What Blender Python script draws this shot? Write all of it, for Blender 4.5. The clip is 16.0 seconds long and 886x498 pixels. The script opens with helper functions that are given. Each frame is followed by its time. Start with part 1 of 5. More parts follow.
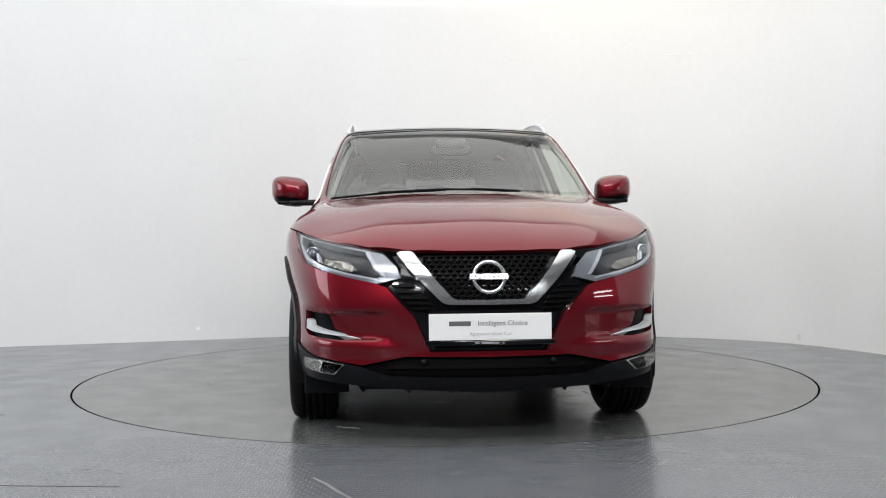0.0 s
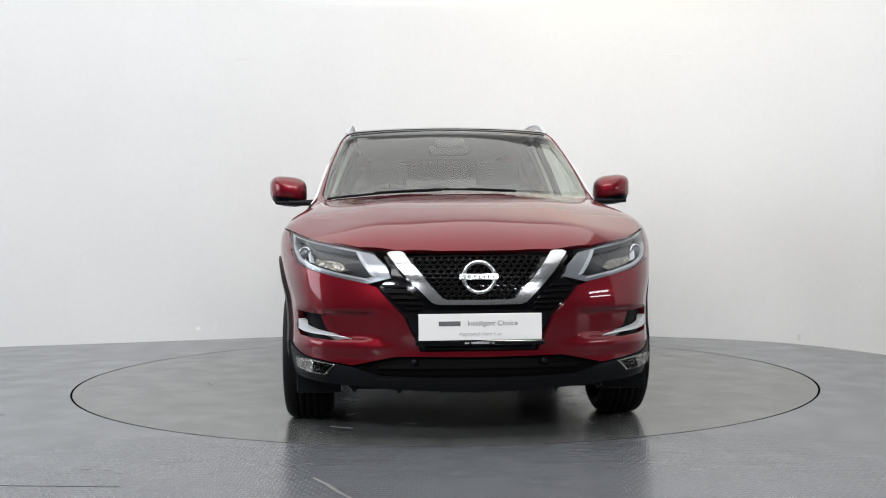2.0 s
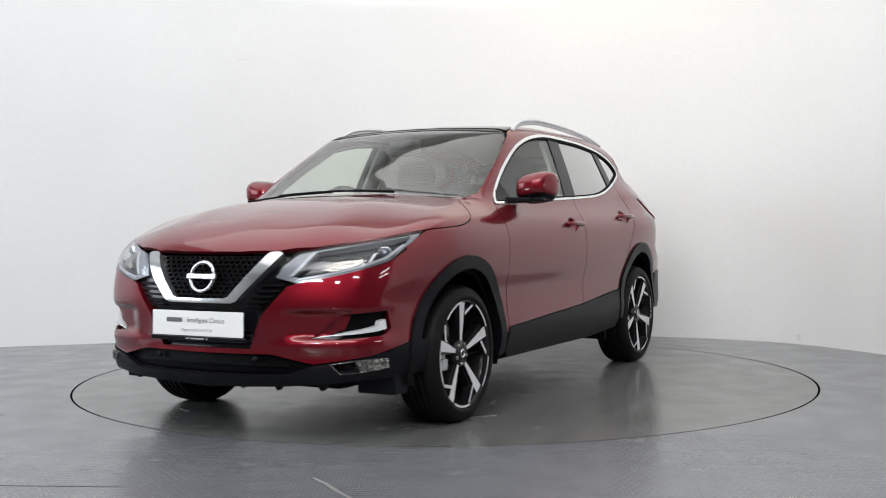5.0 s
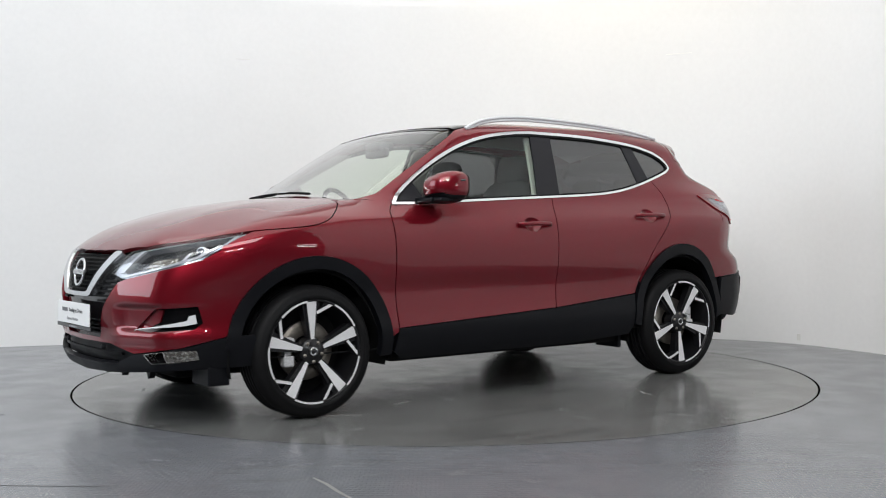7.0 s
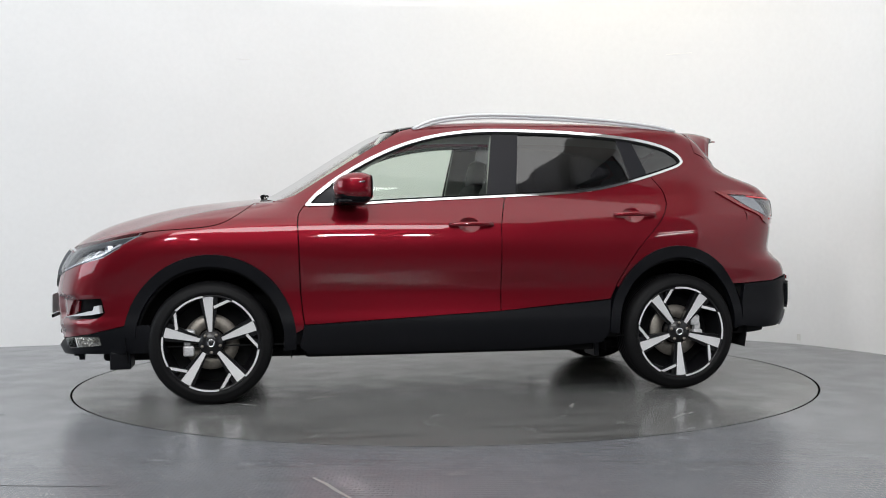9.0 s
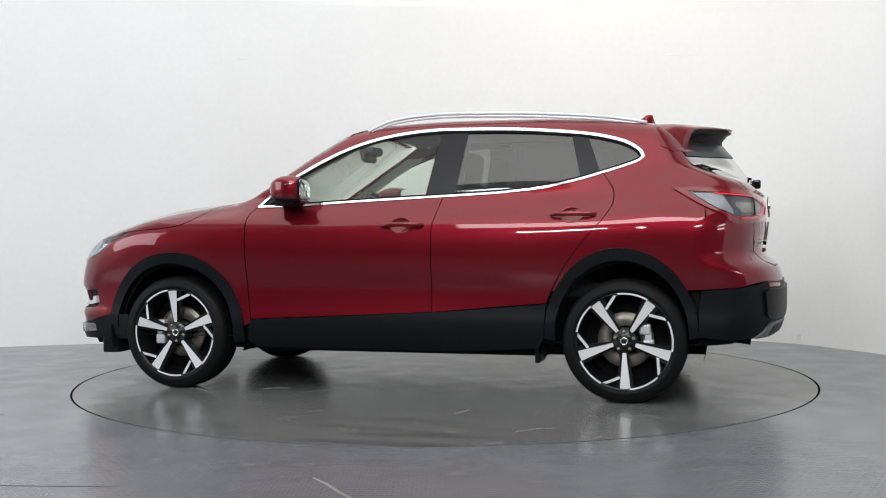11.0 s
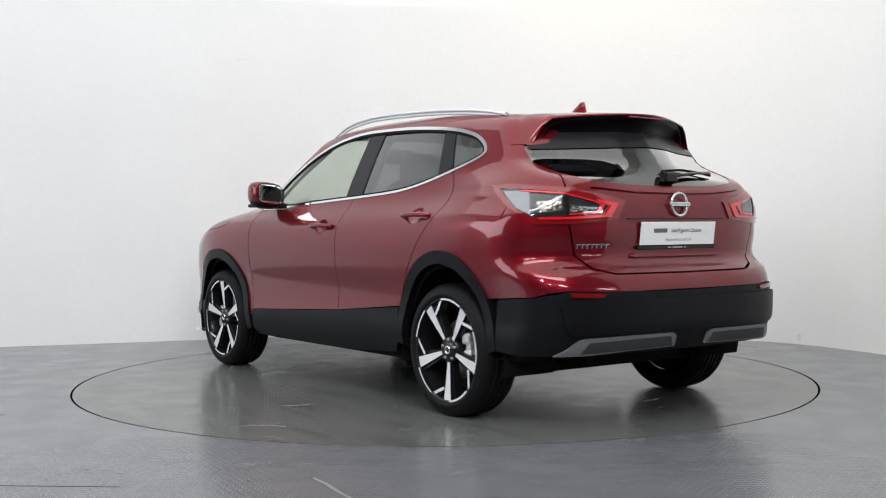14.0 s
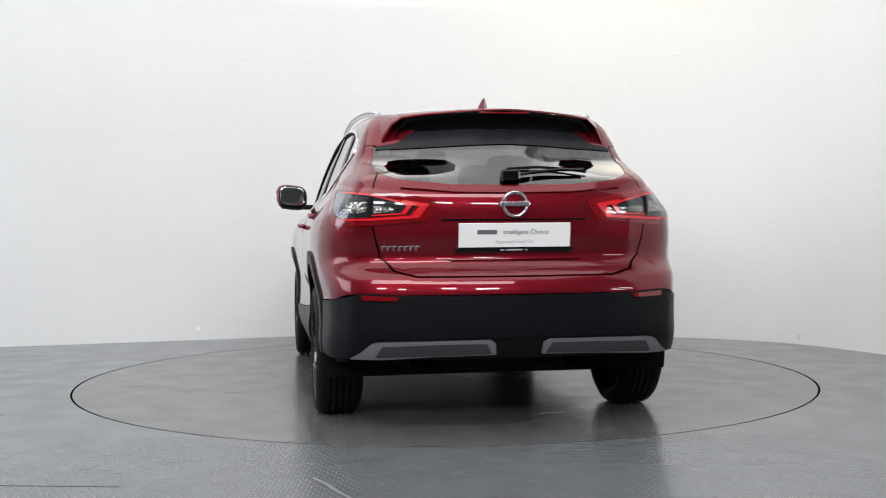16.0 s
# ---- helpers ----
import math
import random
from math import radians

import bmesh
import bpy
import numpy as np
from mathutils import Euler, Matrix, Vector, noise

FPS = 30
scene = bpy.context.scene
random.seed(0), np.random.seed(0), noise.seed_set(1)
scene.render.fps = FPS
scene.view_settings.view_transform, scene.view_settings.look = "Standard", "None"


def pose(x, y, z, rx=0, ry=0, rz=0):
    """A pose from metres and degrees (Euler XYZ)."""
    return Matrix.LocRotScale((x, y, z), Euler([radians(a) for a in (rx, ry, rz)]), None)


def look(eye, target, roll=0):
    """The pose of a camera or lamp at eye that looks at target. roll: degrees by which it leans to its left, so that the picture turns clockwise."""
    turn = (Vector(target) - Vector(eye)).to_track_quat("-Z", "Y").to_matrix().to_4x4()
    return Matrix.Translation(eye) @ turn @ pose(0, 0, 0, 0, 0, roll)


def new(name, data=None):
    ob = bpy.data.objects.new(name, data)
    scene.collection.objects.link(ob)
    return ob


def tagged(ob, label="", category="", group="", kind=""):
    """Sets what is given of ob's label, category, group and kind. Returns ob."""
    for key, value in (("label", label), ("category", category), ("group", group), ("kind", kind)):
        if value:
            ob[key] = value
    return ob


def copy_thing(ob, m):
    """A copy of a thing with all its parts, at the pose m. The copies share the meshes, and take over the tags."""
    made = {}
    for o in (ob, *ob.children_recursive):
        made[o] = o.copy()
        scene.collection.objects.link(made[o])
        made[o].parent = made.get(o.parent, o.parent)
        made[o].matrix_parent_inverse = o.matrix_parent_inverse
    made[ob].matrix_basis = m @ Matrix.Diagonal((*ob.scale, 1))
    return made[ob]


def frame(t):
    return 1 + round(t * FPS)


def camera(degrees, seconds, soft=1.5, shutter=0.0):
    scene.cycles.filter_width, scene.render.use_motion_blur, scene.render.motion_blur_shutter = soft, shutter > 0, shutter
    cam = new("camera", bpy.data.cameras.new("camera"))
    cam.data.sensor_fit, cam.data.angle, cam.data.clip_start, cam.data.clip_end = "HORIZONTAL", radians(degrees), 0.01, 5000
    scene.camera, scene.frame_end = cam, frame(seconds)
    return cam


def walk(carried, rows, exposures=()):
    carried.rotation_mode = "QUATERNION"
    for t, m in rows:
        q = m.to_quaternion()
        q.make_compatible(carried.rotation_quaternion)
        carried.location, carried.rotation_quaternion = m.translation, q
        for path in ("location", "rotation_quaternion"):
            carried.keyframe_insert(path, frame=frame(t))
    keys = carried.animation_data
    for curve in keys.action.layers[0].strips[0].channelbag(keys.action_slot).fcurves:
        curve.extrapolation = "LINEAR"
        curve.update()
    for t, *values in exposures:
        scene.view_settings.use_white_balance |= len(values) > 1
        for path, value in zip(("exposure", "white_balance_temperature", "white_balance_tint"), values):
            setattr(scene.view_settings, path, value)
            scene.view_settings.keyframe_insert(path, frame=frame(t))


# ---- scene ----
from mathutils.geometry import delaunay_2d_cdt

cam = camera(44.13, 16.0, soft=1.0, shutter=0.5)
EYE = pose(0.0, -6.937, 0.940, 88.887, 0.462, 0.041)
walk(cam, [(0.0, EYE), (16.0, EYE)])

# ---- world and lamps ----
world = bpy.data.worlds.new("world")
scene.world = world
world.use_nodes = True
world.node_tree.nodes["Background"].inputs["Color"].default_value = (0.55, 0.62, 0.72, 1)
world.node_tree.nodes["Background"].inputs["Strength"].default_value = 0.15
scene.view_settings.exposure = 0.08


def area_lamp(name, m, wide, deep, watts, colour, spread=180):
    data = bpy.data.lights.new(name, "AREA")
    data.shape, data.size, data.size_y, data.energy, data.color = "RECTANGLE", wide, deep, watts, colour
    data.spread = radians(spread)
    ob = new(name, data)
    ob.matrix_world = m
    return tagged(ob, "soft glow of an unseen studio or fill lamp", "lamp", kind="structure")


area_lamp("ceiling_light", pose(-0.9, -1.3, 5.1), 7.2, 7.0, 198, (1.0, 0.995, 0.985))
area_lamp("side_softbox", look((-8.3, -2.2, 2.9), (1.5, 1.4, 0.4)), 5.6, 3.6, 250, (0.84, 0.92, 1.0))
area_lamp("warm_light", look((1.3, 1.55, 4.6), (1.7, 2.5, 2.6)), 1.6, 0.3, 6.0, (1.0, 0.72, 0.18), 120)
# added fill above and behind the camera, lifts the middle of the wall
area_lamp("front_fill", look((-0.4, -5.6, 4.7), (0.6, 2.7, 0.3)), 5.0, 1.5, 112, (0.98, 0.99, 1.0), 130)
# light through the blind of a doorway to the right of the camera
for z in (1.10, 1.34):
    area_lamp("blind_light", look((3.40, -3.72, z), (-0.2, -1.1, z - 0.1)), 1.0, 0.075, 4.0, (0.96, 0.98, 1.0))
for x, y, z, wide in ((-2.6, -7.4, 3.2, 0.9), (-1.1, -7.9, 3.0, 0.35), (1.3, -7.6, 3.1, 0.5), (2.2, -7.9, 3.0, 0.3)):
    area_lamp("strip_light", look((x, y, z), (x * 0.5, 1.8, -1.2)), wide, 0.12, 46 * wide, (0.98, 0.99, 1.0), 130)


# ---- materials ----
def material(name):
    m = bpy.data.materials.new(name)
    m.use_nodes = True
    t = m.node_tree
    return m, t.nodes, t.links, t.nodes["Principled BSDF"]


def surface(name, colour, rough=0.5, metal=0.0, coat=0.0, grain=0.0, size=40.0, vary=0.0, coarse=3.0, bump=0.0, rough_vary=0.0, coat_rough=0.03, shine=0.5):
    """A material with variation at two scales in colour and roughness, and a fine relief."""
    m, nodes, links, b = material(name)
    b.inputs["Base Color"].default_value = (*colour, 1)
    b.inputs["Roughness"].default_value, b.inputs["Metallic"].default_value = rough, metal
    b.inputs["Coat Weight"].default_value, b.inputs["Coat Roughness"].default_value = coat, coat_rough
    b.inputs["Specular IOR Level"].default_value = shine
    at = nodes.new("ShaderNodeTexCoord")
    fine, big = nodes.new("ShaderNodeTexNoise"), nodes.new("ShaderNodeTexNoise")
    fine.inputs["Scale"].default_value, big.inputs["Scale"].default_value = size, coarse
    fine.inputs["Detail"].default_value, big.inputs["Detail"].default_value = 4, 5
    for n in (fine, big):
        links.new(at.outputs["Object"], n.inputs["Vector"])
    last = None
    for n, amount in ((fine, grain), (big, vary)):
        if amount:
            mix, span = nodes.new("ShaderNodeMix"), nodes.new("ShaderNodeMapRange")
            mix.data_type, mix.blend_type = "RGBA", "MULTIPLY"
            mix.inputs["Factor"].default_value = 1
            span.inputs["From Min"].default_value, span.inputs["From Max"].default_value = 0.3, 0.7
            span.inputs["To Min"].default_value, span.inputs["To Max"].default_value = 1 - amount, 1 + amount
            links.new(n.outputs["Fac"], span.inputs["Value"])
            if last:
                links.new(last, mix.inputs["A"])
            else:
                mix.inputs["A"].default_value = (*colour, 1)
            links.new(span.outputs["Result"], mix.inputs["B"])
            last = mix.outputs["Result"]
    if last:
        links.new(last, b.inputs["Base Color"])
    if rough_vary:
        span = nodes.new("ShaderNodeMapRange")
        span.inputs["From Min"].default_value, span.inputs["From Max"].default_value = 0.3, 0.7
        span.inputs["To Min"].default_value, span.inputs["To Max"].default_value = max(0.02, rough - rough_vary), rough + rough_vary
        links.new(big.outputs["Fac"], span.inputs["Value"])
        links.new(span.outputs["Result"], b.inputs["Roughness"])
    if bump:
        bm_ = nodes.new("ShaderNodeBump")
        bm_.inputs["Strength"].default_value, bm_.inputs["Distance"].default_value = bump, 0.002
        links.new(fine.outputs["Fac"], bm_.inputs["Height"])
        links.new(bm_.outputs["Normal"], b.inputs["Normal"])
    return m


def glazing(name, tint, gloss=1.0):
    """A thin pane: light goes through, tinted, and the surface mirrors by Fresnel."""
    m = bpy.data.materials.new(name)
    m.use_nodes = True
    nodes, links = m.node_tree.nodes, m.node_tree.links
    nodes.remove(nodes["Principled BSDF"])
    clear, shine = nodes.new("ShaderNodeBsdfTransparent"), nodes.new("ShaderNodeBsdfGlossy")
    mix, facing = nodes.new("ShaderNodeMixShader"), nodes.new("ShaderNodeLayerWeight")
    power, gain = nodes.new("ShaderNodeMath"), nodes.new("ShaderNodeMath")
    clear.inputs["Color"].default_value = (*tint, 1)
    shine.inputs["Roughness"].default_value = 0.015
    power.operation, gain.operation = "POWER", "MULTIPLY_ADD"
    power.inputs[1].default_value = 4.2
    gain.inputs[1].default_value, gain.inputs[2].default_value = 0.92 * gloss, 0.045 * gloss
    links.new(facing.outputs["Facing"], power.inputs[0])
    links.new(power.outputs["Value"], gain.inputs[0])
    links.new(gain.outputs["Value"], mix.inputs["Fac"])
    links.new(clear.outputs["BSDF"], mix.inputs[1])
    links.new(shine.outputs["BSDF"], mix.inputs[2])
    links.new(mix.outputs["Shader"], nodes["Material Output"].inputs["Surface"])
    return m


PAINT = surface("metallic red paint", (0.150, 0.0060, 0.0125), 0.36, 0.62, 1.0, 0.14, 900, 0.03, 2.0, coat_rough=0.03, shine=0.0)
CLADDING = surface("grained black plastic", (0.0042, 0.0045, 0.0060), 0.40, grain=0.15, size=500, vary=0.08, bump=0.10, shine=0.15)
GLOSS_BLACK = surface("gloss black plastic", (0.004, 0.004, 0.005), 0.10, coat=0.15, shine=0.3)
DARK = surface("matt black underside", (0.006, 0.006, 0.0065), 0.85, vary=0.2, shine=0.15)
CHROME = surface("polished chrome", (0.83, 0.84, 0.86), 0.07, 1.0, grain=0.03, size=30)
ALLOY = surface("machined alloy", (0.72, 0.72, 0.73), 0.36, 0.35, grain=0.06, size=220)
RIM_BLACK = surface("black rim lacquer", (0.007, 0.007, 0.008), 0.28, coat=0.25, shine=0.3)
STEEL = surface("brushed brake steel", (0.24, 0.22, 0.195), 0.45, 0.8, grain=0.1, size=80)
RUBBER = surface("tyre rubber", (0.0055, 0.0055, 0.006), 0.55, grain=0.15, size=120, vary=0.15, bump=0.12, shine=0.12)
GLASS = glazing("clear green-tinted glass", (0.80, 0.86, 0.80))
SCREEN_GLASS = glazing("windscreen glass", (0.80, 0.84, 0.77), 1.6)
PRIVACY = glazing("dark privacy glass", (0.135, 0.135, 0.145), 2.9)
LENS = glazing("clear lamp lens", (0.95, 0.96, 0.98), 0.9)
RED_LENS = surface("red lamp lens", (0.17, 0.003, 0.006), 0.08, coat=1.0)
SMOKE_LENS = surface("smoky clear lamp lens", (0.030, 0.030, 0.034), 0.10, 0.3, coat=1.0, grain=0.3, size=70)
SEAT = surface("dark grey seat cloth", (0.035, 0.035, 0.040), 0.85, grain=0.3, size=300, vary=0.15, bump=0.3)
TRIM = surface("pale grey cabin lining", (0.42, 0.42, 0.40), 0.8, grain=0.06, size=200, vary=0.05)
DASH = surface("charcoal dashboard plastic", (0.030, 0.031, 0.034), 0.6, grain=0.15, size=300)
PLATE_WHITE = surface("white plate acrylic", (0.78, 0.78, 0.78), 0.25, vary=0.02)
PLATE_INK = surface("grey print", (0.10, 0.10, 0.11), 0.5)
WHITE_LENS = surface("white light guide", (0.62, 0.63, 0.65), 0.2, coat=0.6)
SKID = surface("satin grey plastic", (0.17, 0.173, 0.182), 0.34, 0.3, grain=0.08, size=300)
PILLAR = surface("black pillar film", (0.012, 0.012, 0.015), 0.3, grain=0.05, size=200, shine=0.22)
SILVER = surface("satin silver rail", (0.62, 0.63, 0.65), 0.28, 0.25, grain=0.04, size=150)
PROJECTOR = surface("projector lens glass", (0.10, 0.11, 0.13), 0.04, 0.3, coat=1.0)
MIRROR = surface("mirror glass", (0.86, 0.88, 0.87), 0.02, 1.0)
RED_GLOW = surface("deep red light guide", (0.62, 0.010, 0.018), 0.2, coat=1.0)
BRIGHT = surface("bright satin chrome", (0.64, 0.65, 0.67), 0.12, 0.9, grain=0.03, size=30)
GUIDE = surface("grey lamp bezel", (0.26, 0.27, 0.29), 0.22, 0.5, coat=0.3)

# ---- mesh helpers ----
def part(name, data, mat, parent=None, label="", category="", kind="", group=""):
    """Links a bmesh, or a mesh, as one object, under a thing or a part."""
    if isinstance(data, bmesh.types.BMesh):
        me = bpy.data.meshes.new(name)
        data.normal_update()
        data.to_mesh(me)
        data.free()
    else:
        me = data
    if mat and not me.materials:
        me.materials.append(mat)
    ob = new(name, me)
    if parent:
        ob.parent = parent
    return tagged(ob, label, category, group, kind)


def bow(pts, n=8):
    """A smooth line through the points, open at both ends."""
    p = [Vector((*q, 0)) if len(q) == 2 else Vector(q) for q in pts]
    k = len(pts[0])
    ext = [2 * p[0] - p[1], *p, 2 * p[-1] - p[-2]]
    out = []
    for a, b, c, d in zip(ext, ext[1:], ext[2:], ext[3:]):
        for i in range(n):
            t = i / n
            v = 0.5 * (2 * b + (c - a) * t + (2 * a - 5 * b + 4 * c - d) * t * t + (3 * b - a - 3 * c + d) * t ** 3)
            out.append(tuple(v)[:k])
    return out + [tuple(p[-1])[:k]]


def arc(cx, cz, rx, rz, a0, a1, n=26):
    return [(cx + rx * math.cos(radians(a0 + (a1 - a0) * i / n)), cz + rz * math.sin(radians(a0 + (a1 - a0) * i / n))) for i in range(n + 1)]


def within(pts, ring):
    """Which of the points lie inside the ring."""
    x, y = pts[:, 0], pts[:, 1]
    res = np.zeros(len(pts), bool)
    r = np.array(ring)
    for (x0, y0), (x1, y1) in zip(r, np.roll(r, -1, 0)):
        if y0 != y1:
            res ^= ((y0 > y) != (y1 > y)) & (x < (x1 - x0) * (y - y0) / (y1 - y0) + x0)
    return res


def fine_ring(ring, step, weigh):
    """The ring with its long edges divided, and no doubled corners."""
    out = []
    for a, b in zip(ring, ring[1:] + ring[:1]):
        d = math.hypot((b[0] - a[0]) * weigh, b[1] - a[1])
        if d < 1e-5:
            continue
        n = max(1, round(d / step))
        out += [(a[0] + (b[0] - a[0]) * i / n, a[1] + (b[1] - a[1]) * i / n) for i in range(n)]
    return out


def panel(name, mat, parent, mapping, ring, holes=(), step=0.03, lift=0.0, thick=0.012, weigh=1.0, mirror=False, label="", free=False):
    """A sheet that lies on the body: its outline in the mapping's own plane, raised by lift, its edges turned in by thick.
    weigh: how many metres one unit of the first coordinate is."""
    rings = [fine_ring(list(r), step * 0.8, weigh) for r in (ring, *holes)]
    pts, edges = [], []
    for r in rings:
        k = len(pts)
        pts += r
        edges += [(k + i, k + (i + 1) % len(r)) for i in range(len(r))]
    rim = np.array(pts)
    scaled = rim * (weigh, 1)
    lo, hi = scaled.min(0), scaled.max(0)
    gx, gy = np.meshgrid(np.arange(lo[0], hi[0], step), np.arange(lo[1], hi[1], step * 0.87))
    gx = gx + (np.arange(len(gx)) % 2)[:, None] * step * 0.5
    grid = np.stack([gx.ravel(), gy.ravel()], 1)
    keep = within(grid, np.array(rings[0]) * (weigh, 1))
    for h in rings[1:]:
        keep &= ~within(grid, np.array(h) * (weigh, 1))
    grid = grid[keep]
    if len(grid):
        near = np.min(np.hypot(grid[:, None, 0] - scaled[None, :, 0], grid[:, None, 1] - scaled[None, :, 1]), axis=1)
        grid = grid[near > step * 0.45]
    flat = np.concatenate([scaled, grid])
    from_cdt = delaunay_2d_cdt([Vector(v) for v in flat], edges, [], 0, 1e-6)
    vs, tris = np.array([tuple(v) for v in from_cdt[0]]), [list(f) for f in from_cdt[2]]
    mid = np.array([vs[f].mean(0) for f in tris])
    ok = within(mid, np.array(rings[0]) * (weigh, 1))
    for h in rings[1:]:
        ok &= ~within(mid, np.array(h) * (weigh, 1))
    tris = [f for f, good in zip(tris, ok) if good]
    base = mapping(vs / (weigh, 1))
    nor = outward(base)
    if free:        # a sheet with a shape of its own: its normals come from it
        e = 0.002
        du, dv = (mapping(vs / (weigh, 1) + np.array(k)) - mapping(vs / (weigh, 1) - np.array(k)) for k in ((e / weigh, 0), (0, e)))
        own = np.cross(du, dv)
        own = own / np.linalg.norm(own, axis=1)[:, None]
        nor = own * np.where((own * nor).sum(1) < 0, -1, 1)[:, None]
    q = base + nor * lift
    sample = q[tris[len(tris) // 2]]
    face = np.cross(sample[1] - sample[0], sample[2] - sample[0])
    if face @ nor[tris[len(tris) // 2][0]] < 0:
        tris = [f[::-1] for f in tris]
    count = {}
    for f in tris:
        for a, b in zip(f, f[1:] + f[:1]):
            count[(a, b)] = 1
    border = [e for e in count if (e[1], e[0]) not in count]
    verts, faces = list(q), list(tris)
    loops = [nor[i] for f in tris for i in f]
    if thick:
        made = {}
        for e in border:
            for i in e:
                if i not in made:
                    made[i] = len(verts)
                    verts += [q[i], q[i] - nor[i] * thick]
        for a, b in border:
            along = q[b] - q[a]
            side = np.cross(along, nor[a])
            side = side / max(1e-9, np.linalg.norm(side))
            faces.append([made[a], made[a] + 1, made[b] + 1, made[b]])
            loops += [side] * 4
    verts, loops = np.array(verts), np.array(loops)
    if mirror:
        verts, loops = verts * (1, -1, 1), loops * (1, -1, 1)
        back, k = [], 0
        for f in faces:
            back.append(loops[k:k + len(f)][::-1])
            k += len(f)
        loops, faces = np.concatenate(back), [f[::-1] for f in faces]
    me = bpy.data.meshes.new(name)
    me.from_pydata([tuple(v) for v in verts], [], faces)
    me.polygons.foreach_set("use_smooth", [True] * len(me.polygons))
    me.normals_split_custom_set([tuple(v) for v in loops])
    me.materials.append(mat)
    return part(name, me, mat, parent, label)


def lathe(profile, n=64, axis="y"):
    """A solid of revolution from (radius, along) pairs, round the y axis."""
    bm = bmesh.new()
    rows = []
    for r, a in profile:
        rows.append([bm.verts.new((r * math.cos(2 * math.pi * i / n), a, r * math.sin(2 * math.pi * i / n))) for i in range(n)])
    for p, q in zip(rows, rows[1:]):
        for i in range(n):
            f = bm.faces.new((p[i], p[(i + 1) % n], q[(i + 1) % n], q[i]))
            f.smooth = True
    return bm


def box(bm, lo, hi, bevel=0.0, m=None):
    """A bevelled block between two corners."""
    made = bmesh.ops.create_cube(bm, size=1)["verts"]
    for v in made:
        v.co = Vector([(a + b) / 2 + c * (b - a) for a, b, c in zip(lo, hi, v.co)])
    if bevel:
        es = {e for v in made for e in v.link_edges}
        got = bmesh.ops.bevel(bm, geom=list(es), offset=bevel, segments=3, affect="EDGES", profile=0.5)
        made = list({v for f in got["faces"] for v in f.verts} | {v for v in made if v.is_valid})
    if m:
        bmesh.ops.transform(bm, matrix=m, verts=[v for v in made if v.is_valid])
    return bm


def tube(bm, pts, r, n=8, wide=1.0):
    """A bent bar along the points; wide stretches it sideways."""
    pts = [Vector(p) for p in pts]
    rows = []
    for i, p in enumerate(pts):
        d = (pts[min(i + 1, len(pts) - 1)] - pts[max(i - 1, 0)]).normalized()
        s = d.cross(Vector((0, 0, 1)))
        s = s.normalized() if s.length > 1e-4 else Vector((0, 1, 0))
        u = s.cross(d)
        rows.append([bm.verts.new(p + s * (r * wide * math.cos(2 * math.pi * k / n)) + u * (r * math.sin(2 * math.pi * k / n))) for k in range(n)])
    for a, b in zip(rows, rows[1:]):
        for k in range(n):
            bm.faces.new((a[k], a[(k + 1) % n], b[(k + 1) % n], b[k])).smooth = True
    bm.faces.new(rows[0][::-1])
    bm.faces.new(rows[-1])
    return bm


def shift(q, dx=0, dy=0, dz=0):
    return [(a[0] + dx, a[1] + dy, a[2] + dz) for a in q]


# ---- the studio ----
WALL_LINE = bow([(-9.0, 0.2), (-6.2, 1.18), (-3.61, 1.92), (-2.10, 2.36), (-0.90, 2.72), (0.20, 2.80), (1.15, 2.64), (1.86, 2.31),
                 (2.40, 2.02), (2.79, 1.66), (3.02, 1.24), (3.20, 0.80), (3.38, -0.2), (3.46, -1.6), (3.5, -3.4)], 10)
WALL_TOP = 2.915


def wall_strip(name, line, z0, z1, mat, label, back=0.15):
    bm = bmesh.new()
    rows = []
    for i, (x, y) in enumerate(line):
        a, b = line[max(i - 1, 0)], line[min(i + 1, len(line) - 1)]
        d = Vector((b[0] - a[0], b[1] - a[1])).normalized()
        nx, ny = -d.y * back, d.x * back
        rows.append([bm.verts.new(v) for v in ((x, y, z0), (x, y, z1), (x + nx, y + ny, z1), (x + nx, y + ny, z0))])
    for p, q in zip(rows, rows[1:]):
        for k in range(4):
            f = bm.faces.new((p[k], q[k], q[(k + 1) % 4], p[(k + 1) % 4]))
            f.smooth = k in (0, 2)
    bm.faces.new(rows[0]), bm.faces.new(rows[-1][::-1])
    # crisp upper and lower edges, so that the face stays upright
    bmesh.ops.split_edges(bm, edges=[e for e in bm.edges if len(e.link_faces) == 2 and e.link_faces[0].smooth != e.link_faces[1].smooth])
    return part(name, bm, mat, None, label, "wall", "structure")


WALL = surface("matt white studio paint", (0.80, 0.80, 0.80), 0.75, grain=0.012, size=25, vary=0.02, coarse=0.9, bump=0.06)
DIM_WALL = surface("dark grey back wall paint", (0.07, 0.07, 0.075), 0.85, grain=0.05, size=20, vary=0.1)
CEILING_WHITE = surface("off-white ceiling paint", (0.62, 0.61, 0.57), 0.85, grain=0.03, size=20, vary=0.04)


